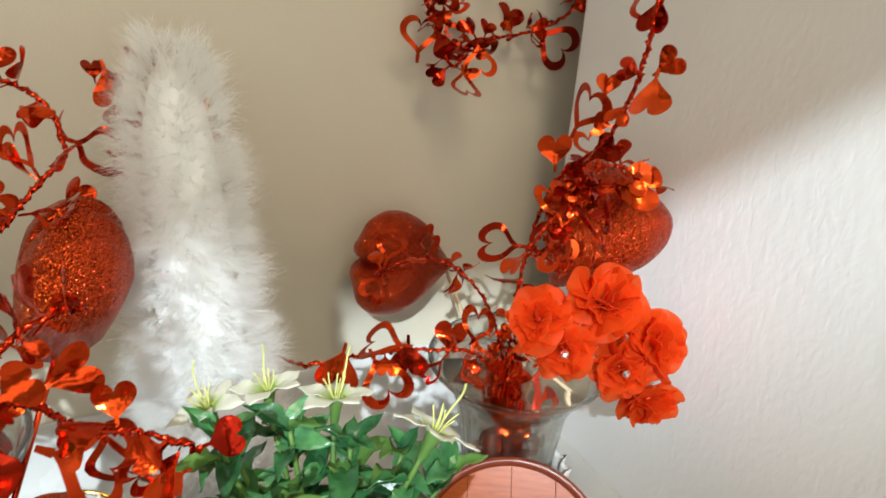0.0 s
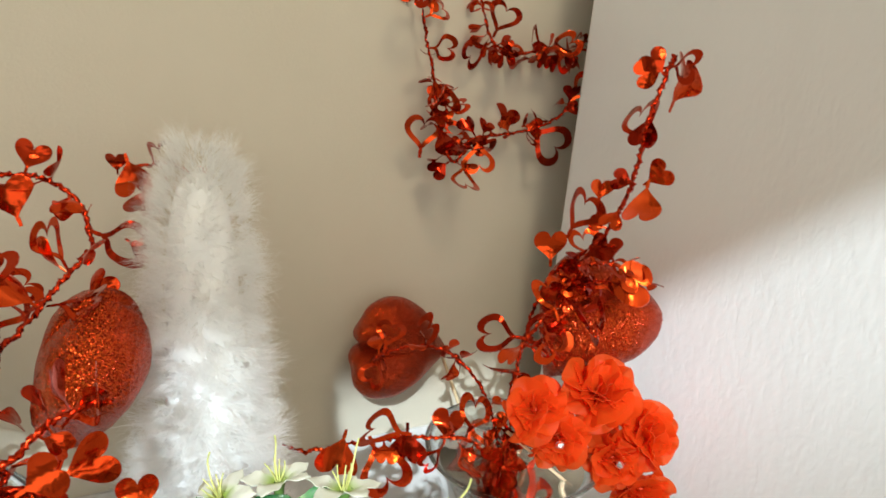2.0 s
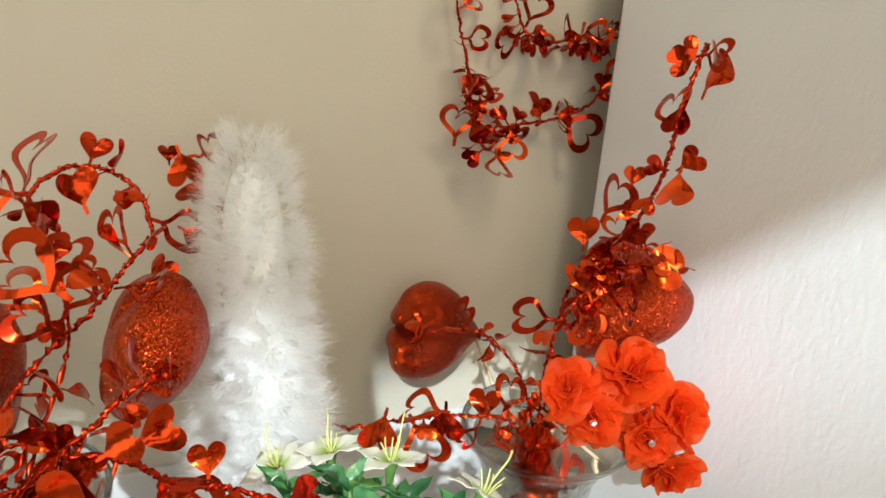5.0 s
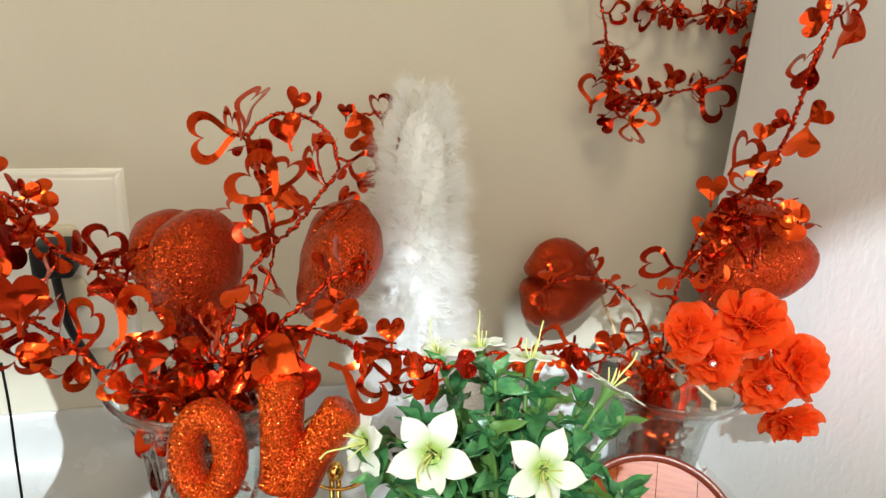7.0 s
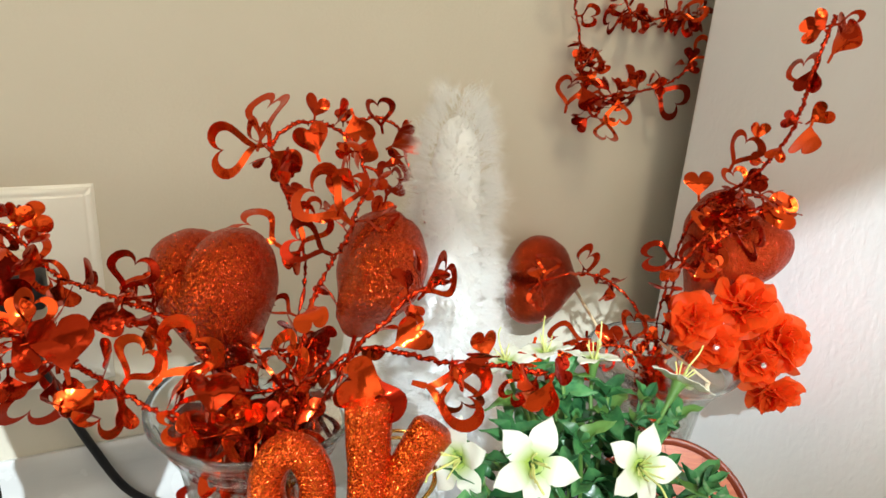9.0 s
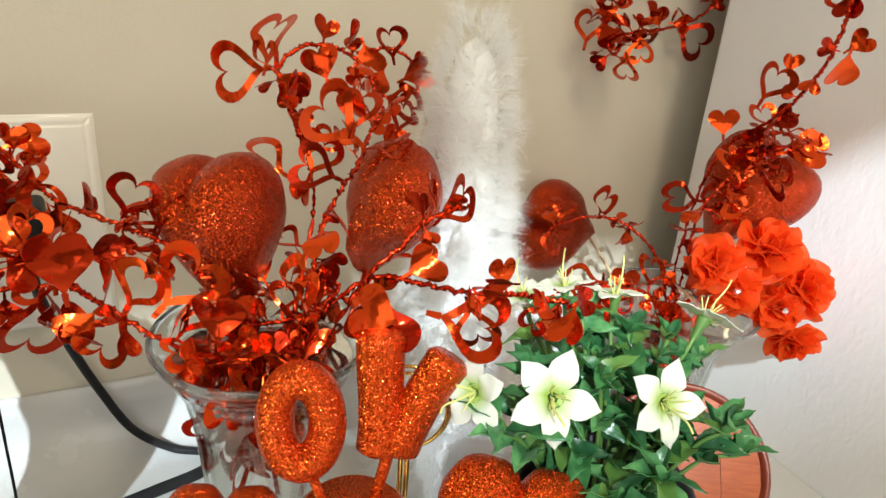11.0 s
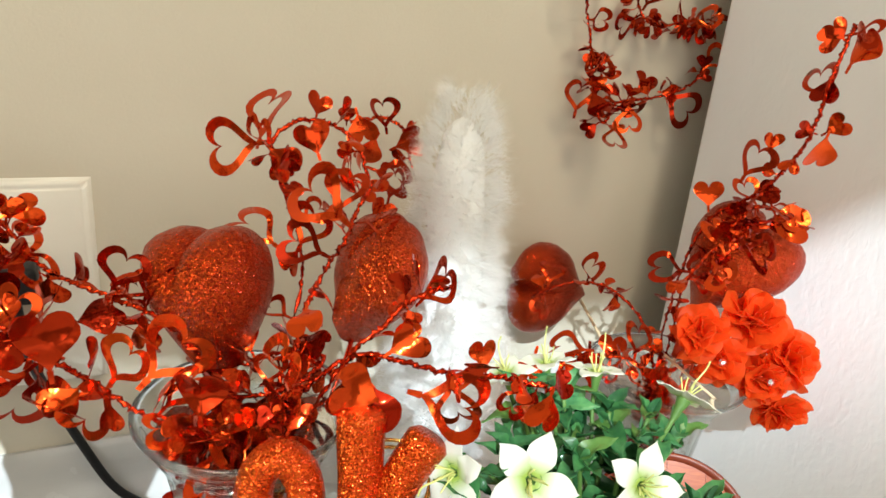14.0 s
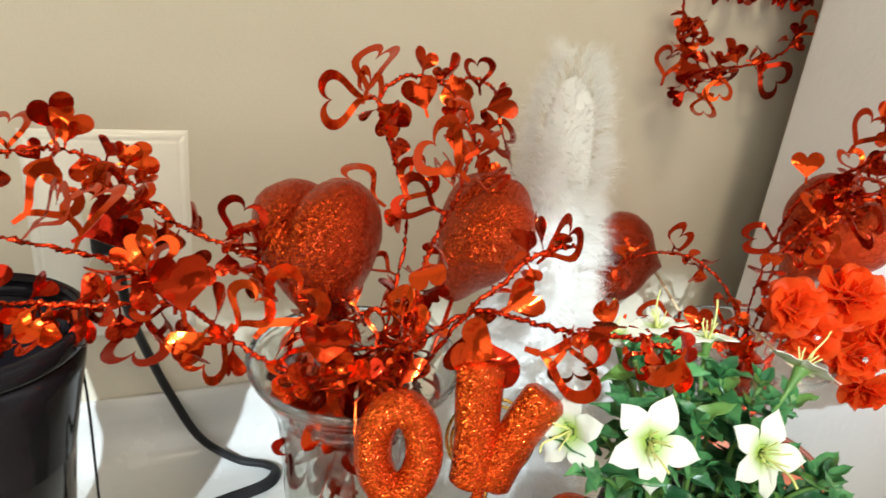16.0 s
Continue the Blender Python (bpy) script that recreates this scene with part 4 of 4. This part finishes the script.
    for k in range(48):
        a = 2 * math.pi * k * 0.382 + rnd.uniform(-0.3, 0.3)
        r = rnd.uniform(0.004, 0.034)
        z = 0.128 + rnd.uniform(0.0, 0.055) * (1.15 - r / 0.08)
        w = Vector((math.cos(a), math.sin(a), rnd.uniform(-0.1, 1.0)))
        shared("leaf", LEAVES[rnd.choice((0, 0, 1, 1, 2, 3, 4))], along((r * math.cos(a) - 0.10 * (z - 0.115), r * math.sin(a) + 0.22 * (z - 0.115), z), w, rnd.uniform(-40, 40)) @ Matrix.Scale(rnd.uniform(0.85, 1.15), 4), ob)


lily_plant()


# ---------------------------------------------------------------- organza flowers
def ruffle(seed, width):
    """A gathered petal, cupped, with a wavy outer edge."""
    rnd = random.Random(seed)
    bm = bmesh.new()
    a0, b0 = rnd.uniform(0, 6), rnd.uniform(0, 6)
    sheets = []
    for s in (1, -1):
        rows = []
        for i in range(7):
            u = i / 6
            row = []
            for k in range(21):
                c = k / 10 - 1
                g = 1.30 * c
                far = u * math.cos(g) ** 0.75 * (1 + 0.03 * math.sin(7 * c + b0))
                x, y = far * math.sin(g) * width * 1.75, far * math.cos(g)
                z = 0.10 * far - 0.16 * far ** 3 + 0.20 * x * x + (0.24 * math.sin(3.6 * c + a0) + 0.05 * math.sin(8 * c + b0)) * u * u + (0.030 * math.sin(15 * c + b0) + 0.016 * math.sin(26 * c + a0)) * u
                row.append(bm.verts.new((x, y, z + s * 0.007)))
            rows.append(row)
        sheets.append(rows)
        for p, q in zip(rows, rows[1:]):
            for k in range(20):
                bm.faces.new((p[k], p[k + 1], q[k + 1], q[k]))
    for k in range(20):
        bm.faces.new((sheets[0][6][k], sheets[0][6][k + 1], sheets[1][6][k + 1], sheets[1][6][k]))
    return mesh_of(bm, "petal", M_ORGANZA, True, 50)


RUFFLES = [ruffle(s, w) for s, w in ((1, 0.50), (2, 0.62), (3, 0.46), (4, 0.56))]


def corsage():
    at = Vector((0.226, 0.262, 0.145))
    rnd = random.Random(51)
    ob = thing("organza_corsage", "orange red organza flower spray with rhinestones", "artificial flowers", at)
    for p, r, way, gem in (((0.237, 0.252, 0.185), 0.023, (-0.15, -0.6, 0.75), False), ((0.266, 0.240, 0.160), 0.022, (0.15, -0.8, 0.45), False), ((0.198, 0.257, 0.180), 0.018, (-0.7, -0.4, 0.55), False),
                           ((0.2125, 0.252, 0.162), 0.018, (-0.50, -0.80, 0.30), True), ((0.246, 0.241, 0.148), 0.018, (-0.35, -0.85, 0.30), True), ((0.272, 0.239, 0.121), 0.018, (0.05, -0.6, -0.75), False)):
        p, way = Vector(p) - at, Vector(way).normalized()
        heart = lathe(bmesh.new(), [(0.0008, -0.004), (0.0025, -0.002), (0.003, 0.001), (0.0015, 0.0035)], 12)
        fl = part("flower", heart, M_RIBBON, ob)
        fl.matrix_basis = along(p, way) @ pose(0, 0, 0, -90)
        t0 = rnd.uniform(0, 60)
        for ring, (cnt, lift, sc) in enumerate(((10, -0.15, 1.06), (9, 0.45, 1.04), (8, 1.1, 0.95), (6, 2.4, 0.84))):
            for k in range(cnt):
                a = radians(t0 + 360 / cnt * k + 25 * ring + rnd.uniform(-10, 10))
                w = Vector((math.cos(a), math.sin(a), lift + rnd.uniform(-0.35, 0.4)))
                m = along((math.cos(a) * 0.0015, math.sin(a) * 0.0015, 0.0005 * ring), w, rnd.uniform(-60, 60)) @ Matrix.Scale(0.91 * r * sc * rnd.uniform(0.8, 1.15), 4)
                shared("petal", RUFFLES[rnd.randrange(4)], m, fl)
        if gem:
            g = part("rhinestone", lathe(bmesh.new(), [(0.0010, 0.0), (0.0024, 0.0008), (0.0022, 0.0014), (0.0010, 0.0022)], 8), M_GEM, fl, "clear faceted rhinestone", smooth=False)
            g.location = (0, 0, r * 0.72)
        part("stem", sweep(bmesh.new(), spline([p, p * 0.5 + Vector((-0.004, 0.006, 0)), Vector((-0.008, 0.012, -0.012)), Vector((-0.018, 0.018, -0.05))], 5), 0.0008, 0.0008, 6), M_RIBBON, ob)
    loop = spline([(-0.018, 0.018, 0.004), (-0.020, 0.012, 0.030), (-0.014, 0.006, 0.044), (-0.006, 0.004, 0.036), (-0.004, 0.002, 0.014)], 6)
    part("ribbon", sweep(bmesh.new(), loop, 0.0035, 0.0004, 6), M_RIBBON, ob, "narrow orange satin ribbon loop")


corsage()
skewer = thing("bamboo_skewer", "pale bamboo skewer standing in the small goblet", "stick", (0.232, 0.254, 0.122))
part("shaft", sweep(bmesh.new(), [Vector((-0.032, 0.029, 0.028)), Vector((-0.016, 0.0145, 0.014)), Vector((0, 0, 0))], 0.0010, 0.0010, 8), M_STICK, skewer)


# ---------------------------------------------------------------- glitter letters
def letter_stand():
    at = Vector((-0.066, 0.190, 0.0))
    ob = thing("letter_stand", "orange glitter letters O and V on short picks", "letter decoration", at)
    part("base", lathe(bmesh.new(), [(0.020, 0.0), (0.024, 0.003), (0.026, 0.122), (0.022, 0.127), (0.004, 0.128)], 36), M_GLITORANGE, ob, "glitter covered round base")
    m = Matrix.Translation(-at) @ facing((-0.0853, 0.200, 0.1715), -22, -3, 14)
    ring = [Vector((0.0105 * math.cos(g), 0.0178 * math.sin(g), 0)) for g in (2 * math.pi * k / 48 for k in range(48))]
    o = part("letter", sweep(bmesh.new(), ring, 0.0078, 0.0082, 16, closed=True), M_GLITORANGE, ob, "puffy glitter letter O")
    o.matrix_basis = m
    bm = bmesh.new()
    sweep(bm, spline([(-0.0085, 0.0270, 0), (-0.0075, 0.009, 0), (-0.0055, -0.012, 0), (-0.0050, -0.0255, 0)], 6), 0.0100, 0.0088, 18, taper=lambda u: min(1.06 - 0.2 * min(u, 1 - u), 0.80 + 5 * u, 0.80 + 5 * (1 - u)))
    sweep(bm, spline([(0.0210, 0.0175, -0.001), (0.0135, 0.004, -0.001), (0.006, -0.012, 0), (0.001, -0.0250, 0)], 6), 0.0094, 0.0082, 18, taper=lambda u: min(1.06 - 0.2 * min(u, 1 - u), 0.80 + 5 * u, 0.80 + 5 * (1 - u)))
    v = part("letter", bm, M_GLITORANGE, ob, "puffy glitter letter V")
    v.matrix_basis = Matrix.Translation(-at) @ facing((-0.047, 0.193, 0.180), -22, 2, 12)
    for a, b in (((-0.082, 0.195, 0.146), (-0.074, 0.190, 0.120)), ((-0.052, 0.186, 0.160), (-0.060, 0.187, 0.122))):
        part("pick", sweep(bmesh.new(), [Vector(a) - at, Vector(a).lerp(Vector(b), 0.5) - at, Vector(b) - at], 0.0026, 0.0022, 10), M_GLITORANGE, ob)


letter_stand()
glitter_heart("orange glitter heart low beside the glitter letters", (-0.119, 0.200, 0.116), 0.050, 0.014, -25, 0, 25, (-0.110, 0.190, 0.0), "low glitter hearts", M_GLITORANGE)
glitter_heart("orange glitter heart low beside the black pot", (-0.013, 0.150, 0.127), 0.064, 0.015, -25, 10, 25, (-0.018, 0.145, 0.0), "low glitter hearts", M_GLITORANGE)


def gold_holder():
    at = Vector((-0.026, 0.228, 0.0))
    ob = thing("card_holder", "gold wire card holder with coiled ring", "card holder", at)
    part("base", lathe(bmesh.new(), [(0.020, 0.0), (0.022, 0.002), (0.021, 0.005), (0.004, 0.009), (0.003, 0.011)], 32), M_GOLD, ob)
    m = facing((0, 0, 0.144), -22, 0, 10)
    for r, off in ((0.0215, 0.0), (0.0195, 0.0035)):
        line = [m @ Vector((r * math.cos(g), r * math.sin(g), off)) for g in (2 * math.pi * k / 48 for k in range(48))]
        part("ring", sweep(bmesh.new(), line, 0.0009, 0.0009, 8, closed=True), M_GOLD, ob)
    for dx in (-0.0018, 0.0018):
        part("stem", sweep(bmesh.new(), [Vector((dx, 0, 0.008)), Vector((dx, 0, 0.07)), Vector((dx, 0, 0.130))], 0.0014, 0.0014, 10), M_GOLD, ob)
    part("knob", lathe(bmesh.new(), [(0.001, 0.126), (0.004, 0.128), (0.0048, 0.132), (0.003, 0.136), (0.001, 0.137)], 20), M_GOLD, ob)


gold_holder()


# ---------------------------------------------------------------- wooden disc, lace, planter
def wooden_disc():
    top, low = Vector((0.188, 0.252, 0.094)), Vector((0.158, 0.193, 0.004))
    mid, up = (top + low) / 2, (top - low).normalized()
    n = Vector((-0.42, -0.55, 0.72))
    n = (n - up * n.dot(up)).normalized()
    m = Matrix((up.cross(n), up, n)).transposed().to_4x4()
    r = (top - low).length / 2
    ob = thing("wooden_coaster", "round glossy red wood coaster leaning on the goblet", "coaster", low)
    base = Matrix.Translation(mid - low) @ m
    rim = part("rim", lathe(bmesh.new(), [(r * 0.90, -0.003), (r, -0.002), (r, 0.003), (r * 0.97, 0.0045), (r * 0.93, 0.003), (r * 0.905, 0.0007)], 64, close=False), M_WOODRIM, ob, "dark turned rim")
    rim.matrix_basis = base
    part("backing", lathe(bmesh.new(), [(0.002, -0.0028), (r * 0.92, -0.0028), (r * 0.92, -0.0002), (0.002, -0.0002)], 48), M_WOODRIM, ob).matrix_basis = base
    n_planks, w = 4, r * 1.8 / 4
    for k in range(n_planks):
        x0 = -r * 0.9 + k * w
        bm = bmesh.new()
        pts = []
        for i in range(9):
            x = x0 + 0.0002 + (w - 0.0004) * i / 8
            pts.append((x, math.sqrt(max(1e-7, (r * 0.915) ** 2 - x * x))))
        ring = [(x, y) for x, y in pts] + [(x, -y) for x, y in reversed(pts)]
        hi = [bm.verts.new((x, y, 0.0006)) for x, y in ring]
        lo = [bm.verts.new((x, y, 0.0)) for x, y in ring]
        bm.faces.new(hi)
        bm.faces.new(lo[::-1])
        for i in range(len(ring)):
            bm.faces.new((hi[i], hi[(i + 1) % len(ring)], lo[(i + 1) % len(ring)], lo[i]))
        part("plank", bm, M_WOOD, ob, smooth=False).matrix_basis = base


wooden_disc()


def lace_collar():
    ob = thing("lace_collar", "white scalloped lace collar round the goblet foot", "lace", (0.209, 0.287, 0.0))
    bm = bmesh.new()
    rows = []
    for i, (r, z) in enumerate(((0.0375, 0.0), (0.0375, 0.015), (0.038, 0.035), (0.040, 0.050), (0.042, 0.053), (0.041, 0.048), (0.039, 0.034))):
        s = 0.0025 if i in (3, 4, 5) else 0.0
        rows.append([bm.verts.new(((r + s * math.sin(22 * a)) * math.cos(a), (r + s * math.sin(22 * a)) * math.sin(a), z + s * 0.6 * math.cos(22 * a))) for a in (2 * math.pi * k / 132 for k in range(132))])
    for a, b in zip(rows, rows[1:]):
        for k in range(132):
            bm.faces.new((a[k], a[(k + 1) % 132], b[(k + 1) % 132], b[k]))
    part("band", bm, M_LACE, ob)


lace_collar()
planter = thing("planter", "glossy black round planter beside the outlet", "planter", (-0.250, 0.292, 0.0))
planter.scale = (1.0, 1.0, 1.045)
part("body", lathe(bmesh.new(), [(0.036, 0.0), (0.039, 0.004), (0.036, 0.03), (0.033, 0.07), (0.036, 0.11), (0.042, 0.145), (0.0465, 0.168), (0.048, 0.1798), (0.0455, 0.1798), (0.041, 0.15), (0.03, 0.03)], 64), M_GLOSSBLACK, planter)
part("rim", lathe(bmesh.new(), [(0.0452, 0.180), (0.0485, 0.180), (0.0500, 0.183), (0.0500, 0.189), (0.0475, 0.191), (0.0452, 0.188)], 64, close=False), M_GLOSSBLACK, planter, "rounded black rim")

wire = thing("thin_cable", "thin black cable hanging down behind the planter", "cord", (-0.212, 0.330, 0.0))
part("cable", sweep(bmesh.new(), spline([(0.0, 0.012, 0.150), (0.002, 0.006, 0.120), (0.003, -0.002, 0.080), (0.004, -0.008, 0.030), (0.012, -0.014, 0.0016), (0.05, -0.03, 0.0012)], 8), 0.0008, 0.0008, 6), M_BLACK, wire)
